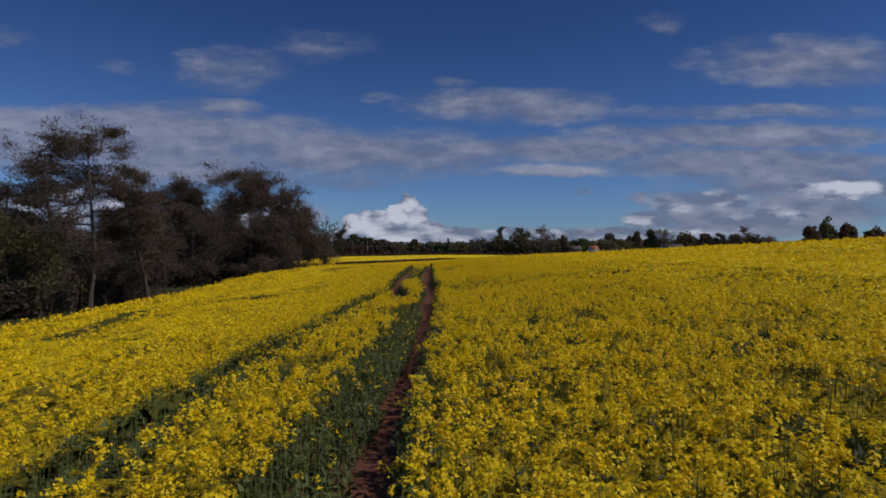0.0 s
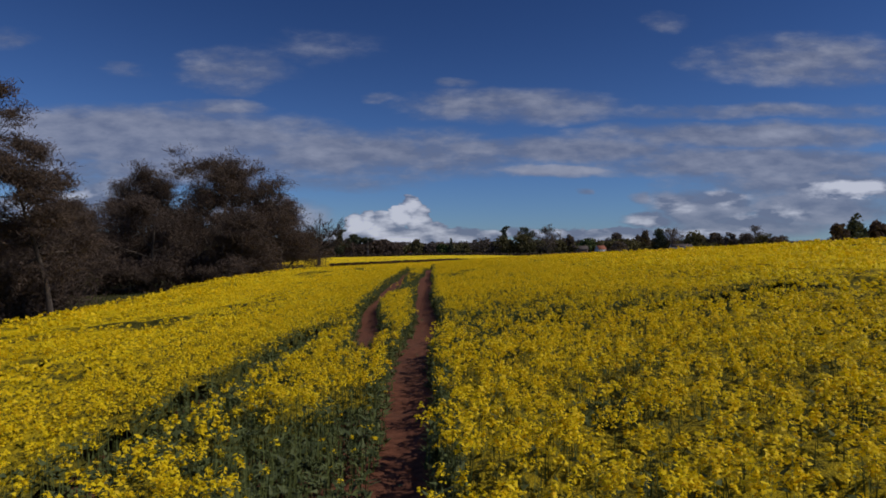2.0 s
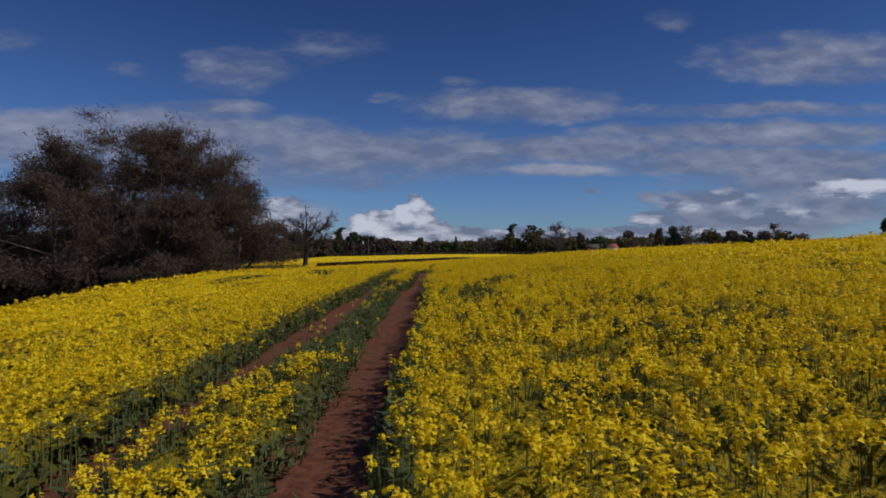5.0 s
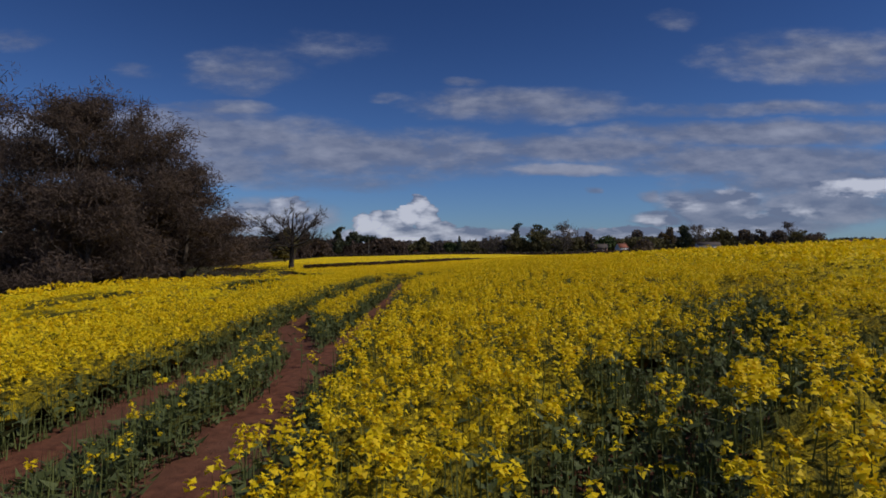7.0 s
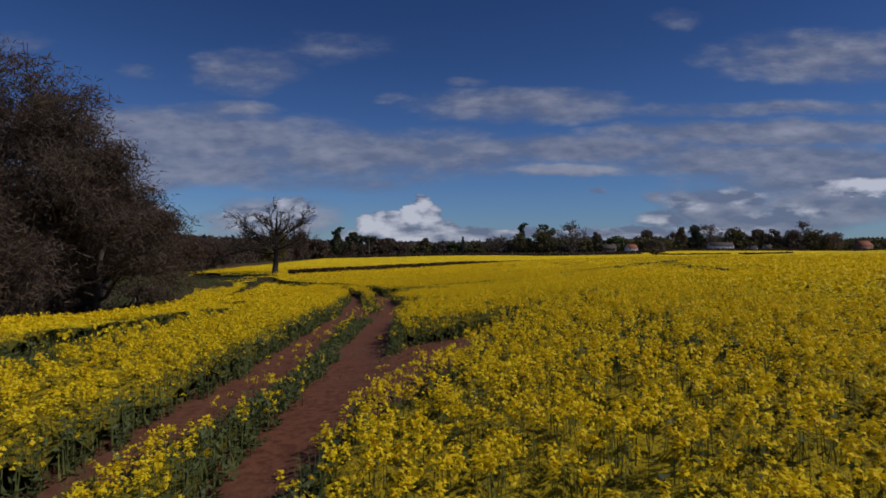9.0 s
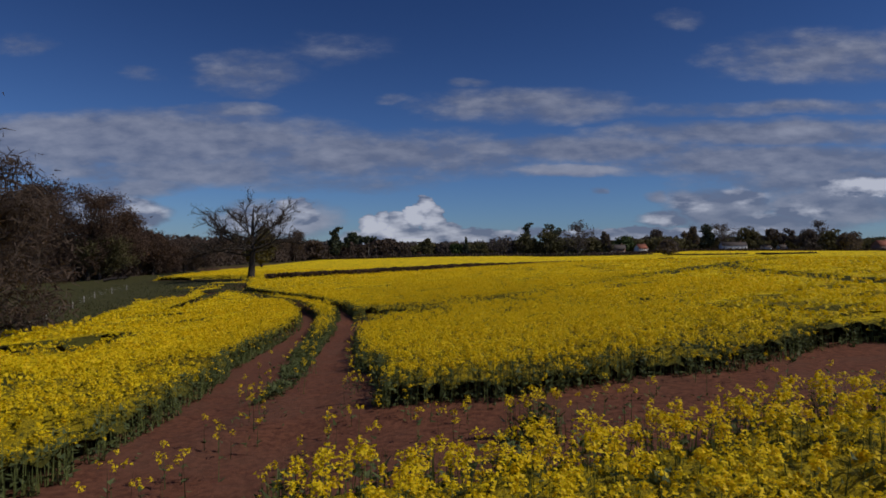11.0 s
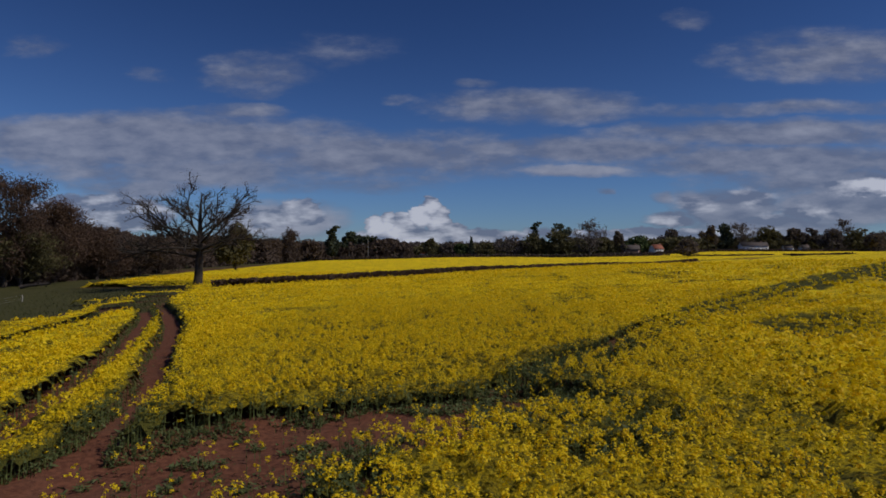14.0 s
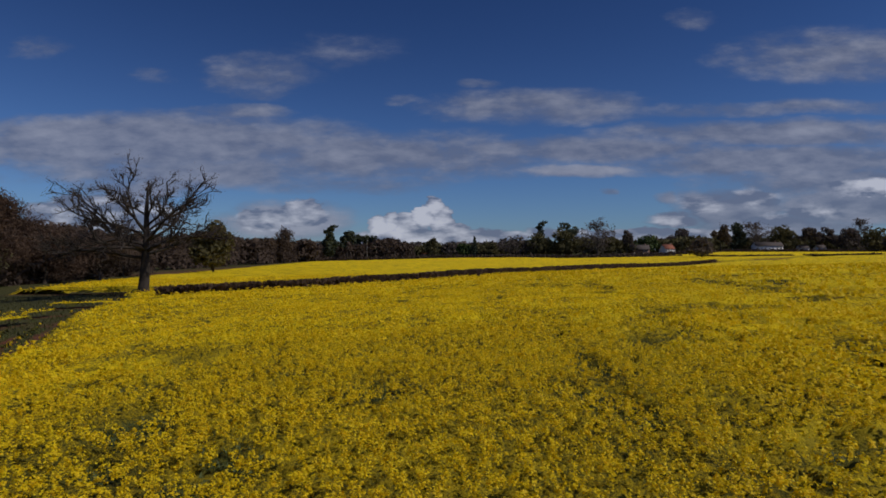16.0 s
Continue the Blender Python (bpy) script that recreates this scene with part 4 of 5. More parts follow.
# The dead oak at the field's corner.
def dying_oak(x, y, turn, height, label):
    """A stag-headed oak: a straight leader to the top, and long limbs that rise from the upper half of the trunk and fork into stubby twigs."""
    r = np.random.default_rng(21)
    thing = tagged(new("dead_oak"), label, "tree")
    thing.matrix_world = pose(x, y, land_at(x, y), 0, 0, turn)
    stem = limb_path(r, (0, 0, -0.3), (0.02, 0, 1), height + 0.1, 12, 0.035, 0.10)
    at = np.linspace(0, 1, 13)
    thick = 0.82 * (1 - at) ** 0.85 + 0.07
    thick[0] *= 1.45
    mesh_object("trunk", *tube(stem, thick, 10), PALE_BARK, thing, smooth=True)
    # where a limb leaves the trunk, and its tip: across, along, up
    limbs = [(10.4, -5.4, 1.5, 17.0), (9.4, -8.6, -2.5, 15.2), (8.4, -12.6, 1.0, 13.6), (7.4, -12.0, -1.5, 10.6), (6.4, -10.0, 2.5, 8.2), (12.0, 2.6, -1.0, 17.8), (10.2, 7.4, 1.5, 15.6), (9.0, 11.6, -1.0, 13.8),
             (8.0, 10.4, 2.5, 12.0), (6.9, 8.0, -2.0, 9.2), (10.2, -2.5, -8.5, 15.5), (8.8, 3.0, -9.5, 12.5), (9.6, 2.0, 9.0, 15.0), (8.2, -4.0, 9.0, 12.0), (12.8, -2.2, 1.6, 17.6), (7.6, -5.5, -7.5, 10.5), (11.2, 4.6, -4.0, 16.6), (7.0, -8.0, 5.0, 12.0), (7.2, 7.0, -5.0, 11.0), (8.4, -10.5, -4.0, 12.4)]
    tips = []
    for up, ax, ay, az in limbs:
        start = np.array([np.interp(up / height, at, stem[:, k]) for k in range(3)])
        girth = np.interp(up / height, at, thick) * 0.46
        pieces, stack = [], [(start, np.array((ax, ay, az)) - start, girth, 3)]
        while stack:
            p, way, g, level = stack.pop()
            length = float(np.linalg.norm(way))
            joints = (2, 4, 7)[level - 1]
            path = limb_path(r, p, way + np.array((0, 0, -0.10 * length)), length * 1.04, joints, 0.17, 0.05)
            pieces.append(tube(path, np.linspace(g, max(0.05, g * 0.42), joints + 1), 6 if level == 3 else 4))
            tips.append((path[-1], unit(path[-1] - path[-2]), length))
            if level > 1:
                for k in range(13 if level == 3 else 6):
                    f = r.uniform(0.28, 1.0)
                    q = np.array([np.interp(f, np.linspace(0, 1, joints + 1), path[:, c]) for c in range(3)])
                    fork = unit(way) * 0.75 + r.normal(0, 0.5, 3) + np.array((0, 0, 0.22))
                    stack.append((q, unit(fork) * length * r.uniform(0.20, 0.36), max(0.05, g * (1 - 0.55 * f) * 0.55), level - 1))
        mesh_object("limb", *join(*pieces), PALE_BARK, thing, smooth=True)
    mesh_object("crown", *twig_cloud(r, tips, 4, 0.42, 0.024, 12.0, 0.6), TWIG_BROWN, thing)


dying_oak(-46.5, 253.4, 28, 18.6, "leafless dying oak with gnarled bare limbs at the field corner")

WOOD = "tall dark brown tree with fine budding twigs in the wood"
for i, (x, y, h, w, twigs, clear) in enumerate((
        (-51, 145, 29.0, 12.5, TWIG_BROWN, 0.12), (-38, 147, 24.5, 11.0, TWIG_BROWN, 0.08), (-43, 139, 25.5, 9.5, TWIG_BROWN, 0.08), (-61, 141, 26.5, 11.0, TWIG_BROWN, 0.10),
        (-48, 158, 27.0, 10.0, TWIG_BROWN, 0.10), (-72, 136, 18.5, 8.5, TWIG_BROWN, 0.06), (-66, 155, 25.5, 10.0, TWIG_BROWN, 0.10), (-38.5, 157, 18.0, 6.8, TWIG_BROWN, 0.06),
        (-81, 148, 17.0, 9.0, TWIG_BROWN, 0.08), (-37, 133, 14.5, 7.0, TWIG_BROWN, 0.05), (-54, 131, 18.0, 9.0, TWIG_BROWN, 0.05), (-34.5, 150, 18.5, 7.0, TWIG_BROWN, 0.06))):
    tree("wood_tree", x, y, 30 + i, h, w, twigs, WOOD, girth=0.42, clear=clear, limbs=15, each=30, blob=0.90, size=0.046, long=8.0, rise=(0.05, 1.2), lift=0.03, flat=0.4, least=0.03, turn=i * 50, closed=True, group="trees of the wood")
for i, (x, y, h, w, twigs, clear) in enumerate((
        (-41, 71, 22.5, 8.0, TWIG_BROWN, 0.30), (-46, 74, 22.0, 8.0, TWIG_BROWN, 0.28), (-36, 75, 17.0, 4.6, TWIG_BROWN, 0.28), (-52, 70, 16.0, 5.0, TWIG_BROWN, 0.22))):
    tree("alder_tree", x, y, 60 + i, h, w, twigs, "tall thin alder with open layered brown crown", girth=0.30, clear=clear, limbs=18, each=22, blob=0.60, size=0.034, long=7.0, flat=0.28, rise=(0.0, 0.2), turn=i * 70 + 180, lift=0.01, bend=0.14, thin=0.35, group="alders")
for i, (x, y, h, w, twigs) in enumerate((
        (-47, 66, 11.0, 5.5, TWIG_OLIVE), (-43, 83, 11.0, 5.0, TWIG_BROWN), (-62, 118, 10.5, 6.0, TWIG_BROWN), (-67, 124, 11.5, 6.0, TWIG_OLIVE), (-73, 130, 12.0, 6.5, TWIG_BROWN),
        (-80, 126, 12.0, 6.5, TWIG_BROWN), (-58, 62, 11.0, 5.5, TWIG_BROWN), (-54, 80, 12.0, 6.0, TWIG_BROWN), (-56, 97, 11.0, 6.5, TWIG_BROWN), (-58, 112, 11.0, 6.5, TWIG_BROWN))):
    tree("scrub_tree", x, y, 80 + i, h, w, twigs, "low dense brown scrub tree on the wood edge", girth=0.16, clear=0.04, limbs=13, levels=2, each=75, blob=0.9, size=0.048, long=6.5, rise=(0.4, 1.3), turn=i * 40, group="scrub along the wood")
for i, (x, y, h, w, twigs) in enumerate((
        (-104, 262, 26.0, 9.0, TWIG_RED), (-95, 282, 19.0, 8.0, TWIG_RED), (-116, 280, 27.0, 9.0, TWIG_BROWN), (-99, 300, 15.0, 7.5, TWIG_RED), (-112, 305, 16.0, 8.0, TWIG_BROWN), (-94, 266, 24.0, 8.5, TWIG_RED),
        (-104, 325, 11.5, 7.0, TWIG_BROWN), (-90, 292, 12.0, 7.0, TWIG_RED), (-88, 309, 10.5, 6.5, TWIG_BROWN), (-122, 250, 28.0, 10.0, TWIG_RED), (-94, 330, 10.5, 6.0, TWIG_BROWN), (-130, 265, 26.0, 9.0, TWIG_RED), (-128, 330, 18.0, 8.0, TWIG_BROWN), (-92, 268, 11.0, 6.0, TWIG_OLIVE))):
    tree("copse_tree", x, y, 100 + i, h, w, twigs, "russet brown tree in bud in the copse beyond the meadow", girth=0.4, clear=0.10, limbs=17, levels=2, each=64, blob=1.2, size=0.09, long=5.0, rise=(0.3, 1.2), turn=i * 60, group="trees of the copse")


def far_crown(r, lobes, count, size):
    """A crown of many small clumps, set in uneven lobes: (x, z, half width, half height) of each."""
    out = []
    for cx, cz, rx, rz in lobes:
        n = max(12, int(count * rx * rz / sum(q[2] * q[3] for q in lobes)))
        d = r.normal(size=(n, 3))
        d /= np.linalg.norm(d, axis=1)[:, None]
        d *= r.uniform(0.35, 1.08, (n, 1)) ** 0.6
        c = np.stack((cx + d[:, 0] * rx, d[:, 1] * rx, cz + d[:, 2] * rz), 1)
        out.append(patches_at(c, r.normal(size=(n, 3)) + d, size * r.uniform(0.5, 1.4, n), 1.5))
    return join(*out)


def far_tree(x, y, height, width, kind, crown, label, seed, count=420, size=1.0):
    """A tree of the far treeline: its outline by kind, with a trunk and a few limbs."""
    r = np.random.default_rng(seed)
    lobes, w, h = [], width / 2, height
    if kind == "pine":
        for i in range(6):
            s = i / 5
            lobes.append((r.uniform(-0.3, 0.3) * w, h * (0.38 + 0.56 * s), w * (1.0 - 0.72 * s) * r.uniform(0.6, 1.05), h * 0.085))
    elif kind == "flat":
        for i in range(9):
            lobes.append((r.uniform(-0.75, 0.75) * w, h * r.uniform(0.40, 0.92), w * r.uniform(0.40, 0.65), h * 0.10))
    elif kind == "spire":
        for i in range(6):
            s = i / 5
            lobes.append((0, h * (0.12 + 0.78 * s), w * (1.0 - 0.85 * s), h * 0.12))
    elif kind == "lean":
        for cx, cz, rx, rz in ((0.0, 0.30, 0.62, 0.16), (-0.12, 0.50, 0.55, 0.11), (0.05, 0.65, 0.42, 0.09), (0.02, 0.78, 0.34, 0.07), (-0.25, 0.80, 0.35, 0.04), (0.18, 0.88, 0.42, 0.05), (0.55, 0.94, 0.40, 0.035)):
            lobes.append((w * cx, h * cz, w * rx, h * rz))
    elif kind == "open":
        for i in range(12):
            a = r.uniform(-1, 1)
            lobes.append((a * w * 0.7, h * (0.25 + 0.6 * (1 - a * a) * r.uniform(0.3, 1.0)), w * r.uniform(0.22, 0.34), h * r.uniform(0.07, 0.12)))
    else:
        for i in range(9):
            a = r.uniform(-1, 1)
            lobes.append((a * w * 0.62, h * (0.30 + 0.46 * (1 - a * a) * r.uniform(0.4, 1.0)), w * r.uniform(0.32, 0.5), h * r.uniform(0.13, 0.22)))
        lobes.append((0, h * 0.3, w * 0.7, h * 0.2))
    thing = tagged(new({"pine": "pine_tree", "flat": "pine_tree", "lean": "pine_tree", "spire": "conifer_tree"}.get(kind, "distant_tree")), label, "tree", "trees of the far treeline")
    thing.matrix_world = pose(x, y, land_at(x, y), 0, 0, 0)
    if kind == "bare":
        trunk, boughs, tips = fit_size(*grow(r, h * 0.92, h * 0.02 + 0.1, 0.10, w * 0.85, 15, 2, rise=(0.3, 1.2)), h, w)
        mesh_object("trunk", *trunk, BARK, thing)
        for bough in boughs:
            mesh_object("limb", *bough, BARK, thing)
        mesh_object("crown", *twig_cloud(r, tips, 16, 1.7, 0.30, 2.8), crown, thing)
        return thing
    mesh_object("trunk", *tube(limb_path(r, (0, 0, -0.5), (0, 0, 1), h * 0.8, 4, 0.04, 0.1), np.linspace(0.4, 0.12, 5), 5), BARK, thing)
    mesh_object("crown", *far_crown(r, lobes, count, size), crown, thing)
    return thing


BROWN_FAR, GREEN_FAR, PINE_FAR = "distant brown tree in bud on the far treeline", "distant green tree on the far treeline", "dark pine on the far treeline"
# The far treeline, placed and sized to fit the camera's last view: outline, east, north, height, width, crown.
LINE_WEST = (
    ("round", -72, 340, 21.0, 14.0, TWIG_OLIVE), ("bare", -116, 560, 22.4, 15.2, TWIG_BROWN), ("round", -124, 420, 14.7, 17.3, TWIG_BROWN), ("round", -158, 400, 23.6, 18.2, TWIG_BROWN),
    ("round", -149, 600, 19.6, 25.2, TWIG_BROWN), ("round", -114, 610, 19.1, 21.5, TWIG_BROWN), ("lean", -100, 627, 29.7, 15.0, NEEDLE), ("flat", -100, 630, 23.0, 11.0, NEEDLE), ("flat", -90, 650, 25.0, 11.0, NEEDLE),
    ("flat", -87, 690, 24.2, 12.1, NEEDLE), ("flat", -78, 690, 23.0, 12.1, NEEDLE), ("spire", -73, 760, 17.8, 5.7, NEEDLE), ("round", -25, 790, 22.8, 18.0, TWIG_OLIVE),
)
LINE_MIDDLE = (
    ("round", -7, 800, 16.6, 24.8, TWIG_GREY_HAZED), ("round", 9, 800, 14.9, 23.1, GREEN_CROWN), ("spire", 19, 795, 20.8, 8.4, NEEDLE), ("round", 36, 790, 15.7, 24.4, TWIG_OLIVE),
    ("round", 64, 770, 23.8, 47.3, TWIG_GREY_HAZED), ("lean", 87, 780, 37.0, 18.0, NEEDLE), ("round", 84, 765, 28.0, 36.0, TWIG_OLIVE), ("round", 108, 760, 33.0, 36.0, TWIG_OLIVE), ("flat", 118, 795, 42.3, 20.9, NEEDLE),
    ("bare", 128, 700, 33.0, 37.4, TWIG_GREY_HAZED), ("round", 151, 720, 19.5, 38.7, TWIG_OLIVE), ("open", 152, 690, 25.2, 14.6, TWIG_GREY_HAZED), ("round", 185, 740, 20.8, 28.9, GREEN_CROWN),
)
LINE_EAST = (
    ("round", 228, 775, 30.3, 29.0, TWIG_GREY_HAZED), ("round", 181, 600, 18.1, 20.7, TWIG_GREY_HAZED), ("open", 242, 709, 35.6, 21.3, TWIG_GREY_HAZED), ("round", 281, 763, 33.9, 22.5, NEEDLE),
    ("bare", 298, 760, 29.3, 33.2, TWIG_GREY_HAZED), ("round", 331, 770, 31.4, 37.1, TWIG_OLIVE), ("open", 353, 760, 30.5, 28.3, TWIG_GREY_HAZED), ("open", 381, 780, 30.7, 25.8, TWIG_GREY_HAZED),
    ("round", 391, 760, 28.2, 29.9, TWIG_GREY_HAZED), ("round", 403, 740, 28.4, 28.9, TWIG_OLIVE), ("bare", 403, 770, 33.2, 21.9, TWIG_GREY_HAZED), ("round", 410, 720, 25.4, 31.0, TWIG_GREY_HAZED),
)
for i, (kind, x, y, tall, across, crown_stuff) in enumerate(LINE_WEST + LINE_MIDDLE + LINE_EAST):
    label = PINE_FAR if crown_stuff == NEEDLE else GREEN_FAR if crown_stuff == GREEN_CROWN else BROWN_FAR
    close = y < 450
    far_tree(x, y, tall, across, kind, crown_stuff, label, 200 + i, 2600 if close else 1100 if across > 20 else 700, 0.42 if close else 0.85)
for i, (x, y, h, w, stuff) in enumerate(((196, 306, 17, 12, TWIG_BROWN), (208, 310, 21, 13, NEEDLE), (221, 312, 17, 12, TWIG_BROWN), (234, 310, 16, 12, TWIG_BROWN), (250, 315, 17, 14, TWIG_OLIVE),
                                        (268, 320, 16, 13, TWIG_BROWN))):
    far_tree(x, y, h, w, "round", stuff, "brown tree on the crest of the hill", 300 + i, 600, 0.7)


def far_wood(name, line, depth, height, size, material, label, count, seed, uneven=1.0):
    """A belt of woodland or hedge far off, along a line on the ground."""
    r = np.random.default_rng(seed)
    p = np.array(line, float)
    run = np.r_[0, np.cumsum(np.hypot(*np.diff(p, axis=0).T))]
    s = r.uniform(0, run[-1], count)
    x, y = np.interp(s, run, p[:, 0]), np.interp(s, run, p[:, 1]) + r.uniform(0, depth, count)
    tall = height * (0.85 + uneven * (0.3 * value_noise(s, s * 0, height * 1.1, seed) + 0.3 * value_noise(s, s * 0, height * 0.35, seed + 1) - 0.3))
    z = land(x, y) + tall * r.uniform(0, 1, count) ** 0.7
    ob = mesh_object(name, *patches_at(np.stack((x, y, z), 1), r.normal(size=(count, 3)), size * r.uniform(0.5, 1.4, count), 1.4), material)
    return tagged(ob, label, "woodland", kind="stuff")


far_wood("far_woods", ((-420, 470), (-230, 470), (-150, 460), (-120, 520), (-128, 620), (-110, 660), (-40, 700)), 30, 17.0, 1.2, TWIG_BROWN, "belt of bare brown woodland behind the field", 18000, 1)
far_wood("far_woods", ((-60, 800), (60, 820), (90, 790), (150, 760), (215, 730), (300, 770), (420, 790), (620, 800)), 30, 16.0, 1.4, TWIG_OLIVE, "belt of dull olive woodland on the far treeline", 12000, 2)
far_wood("far_woods", ((-300, 900), (0, 1000), (300, 980), (700, 950)), 60, 21.0, 2.6, TWIG_GREY_HAZED, "far grey-brown woodland on the skyline", 7000, 3)
far_wood("hedge", ((-112, 618), (0, 648), (120, 650), (180, 668), (240, 708), (420, 738), (600, 766)), 3, 2.8, 0.8, TWIG_BROWN, "dark brown hedge along the far field edge", 8000, 4)
far_wood("far_woods", ((-600, 380), (-300, 330), (-170, 300), (-135, 345), (-118, 400), (-122, 470)), 26, 17.0, 0.8, TWIG_BROWN, "belt of bare brown woodland beyond the meadow", 26000, 5)
# Added dark twig strips stand in for tramlines in the far crop.
for line, seed in ((((112, 655), (141, 634), (179, 631)), 41), (((186, 620), (196, 590), (232, 572)), 42), (((236, 566), (240, 530), (238, 494)), 43)):
    far_wood("dark_strip", line, 4.0, 1.7, 0.45, TWIG_BROWN, "short dark twig strip in the far crop", 1500, seed)
# Added twig bank draws the dark, shaded crop edge across the field.
BANK = "low dark bank of twigs across the field"
far_wood("dark_twig_bank", ((-41, 246), (-20, 250), (-3, 261), (24, 306)), 2.4, 2.1, 0.17, TWIG_RED, BANK, 20000, 9, 0.25)
far_wood("dark_twig_bank", ((24, 306), (72, 386), (138, 475)), 4.0, 2.1, 0.30, TWIG_RED, BANK, 14000, 10, 0.25)
far_wood("undergrowth", ((-140, 128), (-80, 130), (-52, 126), (-42, 134), (-40.5, 149), (-46, 164), (-90, 170)), 9, 6.5, 0.24, TWIG_BROWN, "dark brown undergrowth beneath the wood", 20000, 6)
far_wood("undergrowth", ((-80, 52), (-56, 56), (-43, 64), (-42, 80), (-54, 96), (-68, 116), (-90, 124)), 7, 6.0, 0.19, TWIG_BROWN, "dark brown undergrowth beneath the alders", 24000, 7)
far_wood("undergrowth", ((-150, 250), (-118, 252), (-96, 262), (-92, 285), (-96, 330), (-110, 350)), 9, 5.5, 0.40, TWIG_BROWN, "brown undergrowth beneath the copse", 9000, 8)


# ---- houses ----
def box(x0, x1, y0, y1, z0, z1):
    v = np.array([(x, y, z) for z in (z0, z1) for y in (y0, y1) for x in (x0, x1)], float)
    return v, np.array(((0, 2, 3, 1), (4, 5, 7, 6), (0, 1, 5, 4), (2, 6, 7, 3), (0, 4, 6, 2), (1, 3, 7, 5)))


def house(x, y, turn, long, deep, eaves, ridge, wall, roof, label, windows=4):
    """A house with a pitched roof, a chimney and windows on the side towards the field."""
    thing = tagged(new("house"), label, "house", "houses along the treeline")
    thing.matrix_world = pose(x, y, land_at(x, y) - 0.2, 0, 0, turn)
    a, b = long / 2, deep / 2
    v, f = box(-a, a, -b, b, 0, eaves)
    gable = np.array([(s * a, t, z) for s in (-1, 1) for t, z in ((-b, eaves), (b, eaves), (0, ridge - 0.25))])
    v = np.concatenate((v, gable))
    f = np.concatenate((f, np.array(((8, 9, 10, 10), (11, 13, 12, 12)))))
    mesh_object("wall", v, f[:6], wall, thing)
    for k in (0, 3):
        mesh_object("gable", gable[k:k + 3], np.array(((0, 1, 2),)), wall, thing)
    slabs = []
    for s in (-1, 1):
        e, up = s * (b + 0.4), 0.22
        low, high = eaves - 0.25, ridge
        corners = [(-a - 0.4, e, low), (a + 0.4, e, low), (a + 0.4, 0, high), (-a - 0.4, 0, high)]
        q = np.array(corners + [(px, py, pz + up) for px, py, pz in corners])
        slabs.append((q, np.array(((0, 3, 2, 1), (4, 5, 6, 7), (0, 1, 5, 4), (1, 2, 6, 5), (2, 3, 7, 6), (3, 0, 4, 7)))))
    roof_ob = mesh_object("roof", *join(*slabs), roof, thing)
    mesh_object("chimney", *box(a * 0.55, a * 0.55 + 0.9, -0.4, 0.4, ridge - 1.0, ridge + 1.3), WALL_BRICK, roof_ob, "brick chimney")
    for i in range(windows):
        cx = -a + long * (i + 0.5) / windows
        for z in (1.0, 3.4):
            if z + 1.2 < eaves:
                w = mesh_object("window", *box(cx - 0.7, cx + 0.7, -b - 0.06, -b + 0.05, z, z + 1.2), WALL_WHITE, thing)
                mesh_object("pane", *box(cx - 0.6, cx + 0.6, -b - 0.09, -b - 0.02, z + 0.1, z + 1.1), WINDOW_DARK, w)
    return thing


house(188, 693, 25, 11, 7.5, 5.0, 9.0, WALL_WHITE, ROOF_RED, "white rendered house with a red tiled roof among trees", 4)
house(172, 720, -5, 16, 8, 5.0, 9.0, WALL_BRICK, ROOF_DARK, "brown house with a dark tiled roof among trees", 4)
house(301, 742, 0, 26, 9, 6.5, 10.0, WALL_WHITE, ROOF_DARK, "long white house with a dark roof behind the hedge", 7)
house(468, 757, 20, 18, 10, 6.5, 12.0, WALL_BRICK, ROOF_RED, "brick house with a red roof on the hill edge", 4)
house(345, 760, 0, 9, 7, 4.5, 7.5, WALL_WHITE, ROOF_DARK, "small white house behind the hedge", 2)
house(365, 765, 10, 9, 7, 4.5, 7.5, WALL_WHITE, ROOF_DARK, "small white house behind the hedge", 2)
house(-35, 820, 0, 10, 7, 3.6, 6.0, WALL_WHITE, ROOF_RED, "low pale building far behind the field", 3)


# ---- fences and poles ----
def fence(line, gap, label):
    """Posts with three wires between them."""
    p = np.array(line, float)
    run = np.r_[0, np.cumsum(np.hypot(*np.diff(p, axis=0).T))]
    s = np.arange(0, run[-1], gap)
    x, y = np.interp(s, run, p[:, 0]), np.interp(s, run, p[:, 1])
    z = land(x, y)
    thing = tagged(new("fence"), label, "fence", "meadow fences")
    r = random.Random(5)
    for i in range(len(x)):
        lean = np.array((r.uniform(-0.05, 0.05), r.uniform(-0.05, 0.05), 1.25 + r.uniform(-0.05, 0.08)))
        foot = np.array((x[i], y[i], z[i] - 0.1))
        mesh_object("post", *join(tube(np.array((foot, foot + lean * 0.97, foot + lean)), (0.055, 0.055, 0.03), 8)), POST_WOOD, thing)
    for up in (0.35, 0.7, 1.05):
        mesh_object("wire", *tube(np.stack((x, y, z + up), 1), np.full(len(x), 0.006), 3), WIRE, thing)
    return thing


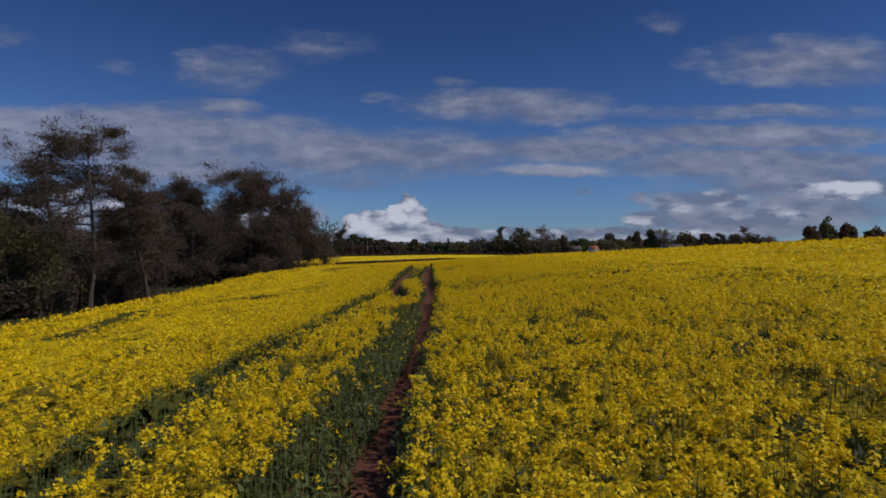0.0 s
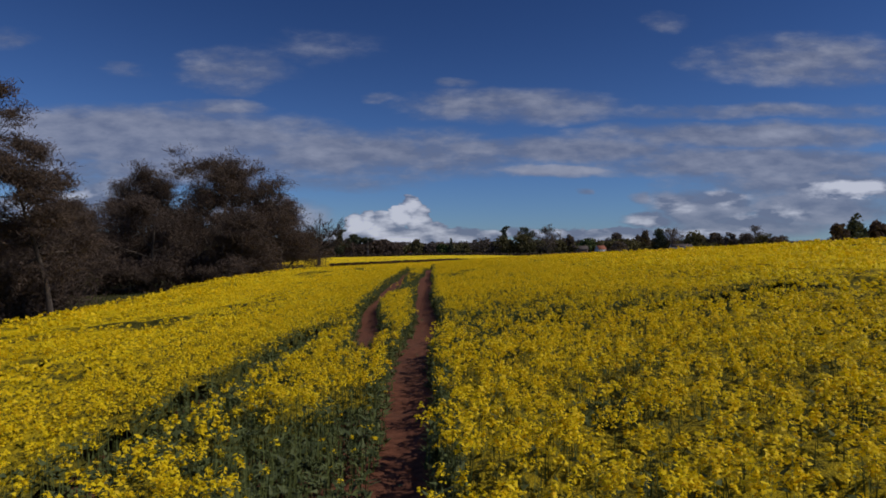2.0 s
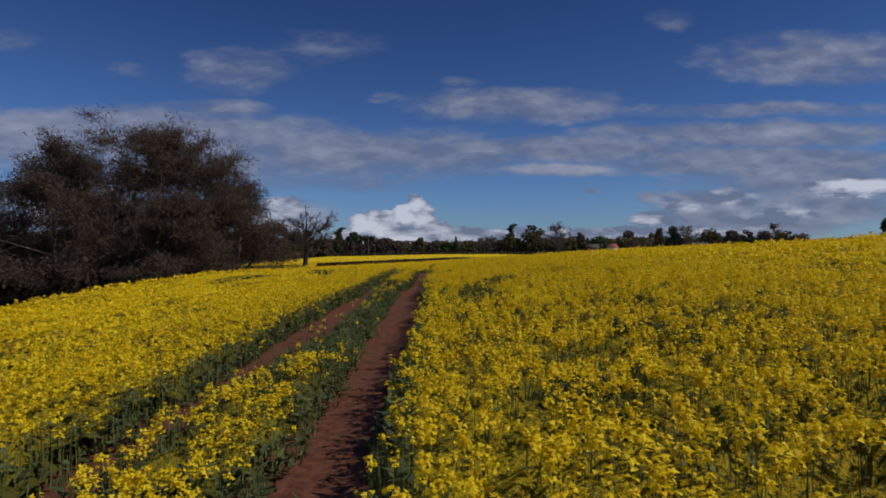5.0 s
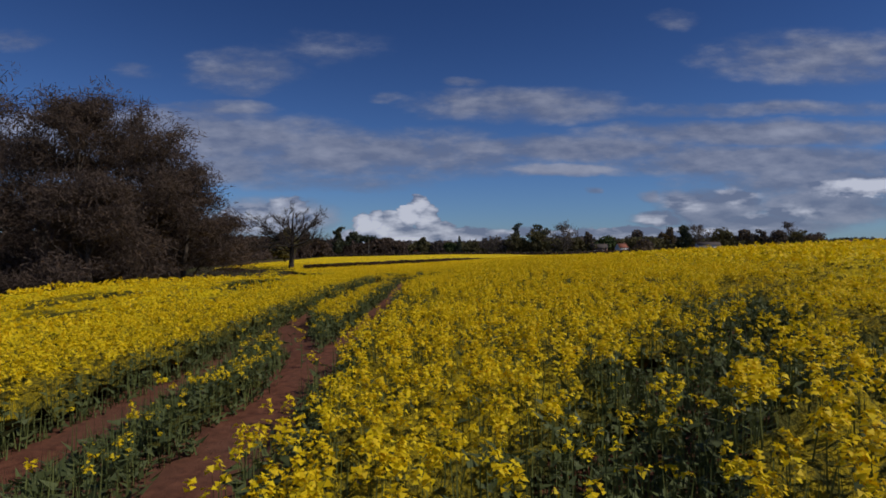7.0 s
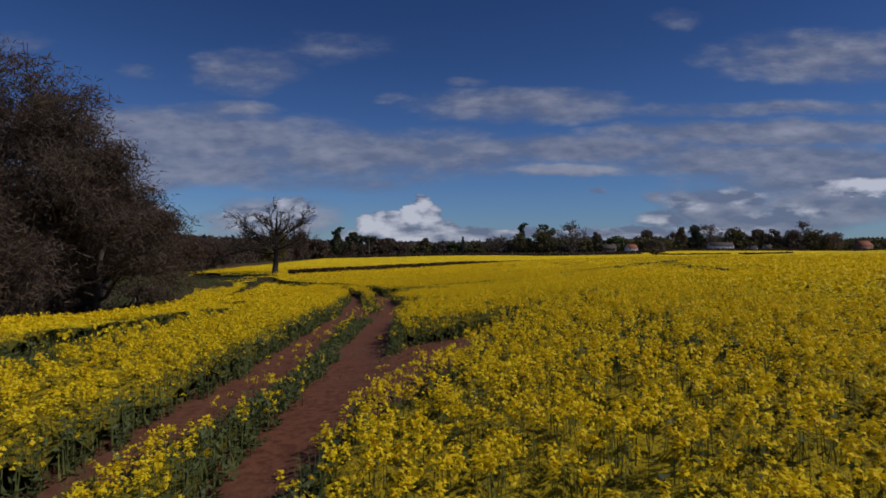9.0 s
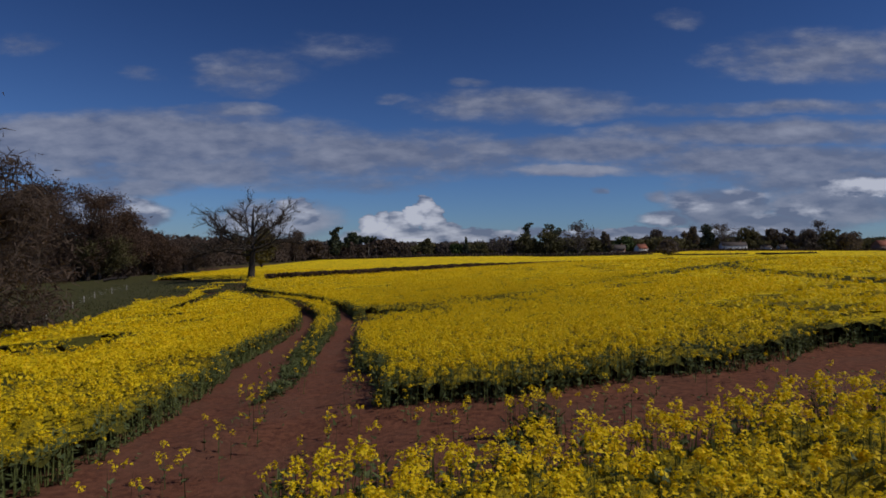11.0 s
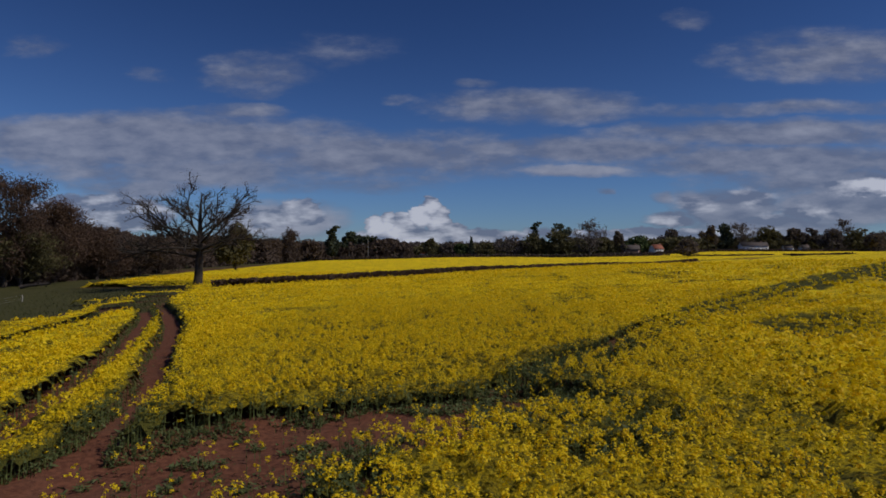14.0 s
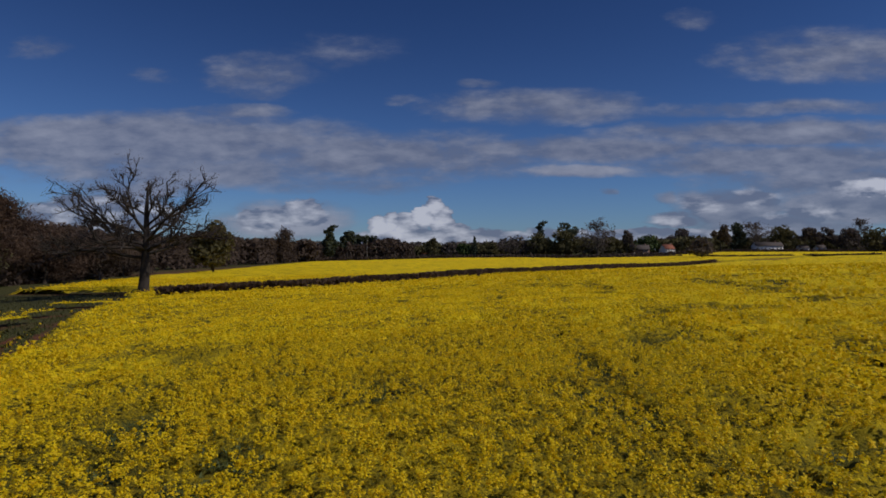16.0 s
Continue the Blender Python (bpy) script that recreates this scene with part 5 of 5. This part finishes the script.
fence(((-31.5, 134.5), (-26.5, 136.0)), 4.2, "two pale weathered posts with wire at the wood edge")
fence(((-46, 178), (-54, 196), (-62, 216), (-66, 236)), 8.4, "pale post and wire fence between meadow and crop")


def pole(x, y, height, label):
    thing = tagged(new("telegraph_pole"), label, "pole", "telegraph poles")
    thing.matrix_world = pose(x, y, land_at(x, y), 0, 0, 20)
    mesh_object("post", *tube(np.array(((0, 0, -0.5), (0, 0, height * 0.5), (0, 0, height))), (0.17, 0.15, 0.11), 10), POST_WOOD, thing)
    arm = mesh_object("crossarm", *box(-0.8, 0.8, -0.06, 0.06, height - 0.6, height - 0.48), POST_WOOD, thing)
    for a in (-0.7, 0.7):
        mesh_object("insulator", *tube(np.array(((a, 0, height - 0.48), (a, 0, height - 0.30))), (0.05, 0.03), 6), WALL_WHITE, arm)


pole(-101, 322, 8.5, "thin pale telegraph pole before the brown woods")
pole(-72, 640, 17.0, "tall pale pole at the far edge of the field")

# A fallen, bleached limb on the meadow's far side, and rough grass along the edges.
r = np.random.default_rng(4)
log = tagged(new("fallen_trunk"), "bleached fallen tree trunk lying on the meadow", "fallen tree")
log.matrix_world = pose(-84, 262, land_at(-84, 262) + 0.25, 0, 0, 15)
mesh_object("trunk", *tube(limb_path(r, (-3, 0, 0.1), (1, 0, 0.02), 6.0, 6, 0.1, 0.0), np.linspace(0.4, 0.18, 7), 8), PALE_BARK, log, smooth=True)
for i in range(4):
    mesh_object("branch", *tube(limb_path(r, (-1 + i * 0.9, 0, 0.2), (0.6, (-1) ** i, 0.7), 2.2, 4, 0.15, 0.02), np.linspace(0.12, 0.03, 5), 5), PALE_BARK, log)
n = 26000
mx, my = rng.uniform(-75, -24, n), rng.uniform(60, 262, n)
keep = (sown(mx, my) < 0.5) & (rng.uniform(0, 1, n) < step(side_of(mx, my, EDGE), -28, -2) * 0.8 + 0.2)
mx, my = mx[keep], my[keep]
mz = land(mx, my)
tufts = upright_blades(mx, my, mz, mz + rng.uniform(0.15, 0.45, len(mx)), 0.05, 0.12)
tagged(mesh_object("rough_grass", *tufts, GRASS_BLADE), "rough green grass along the field edge", "grass", kind="stuff")
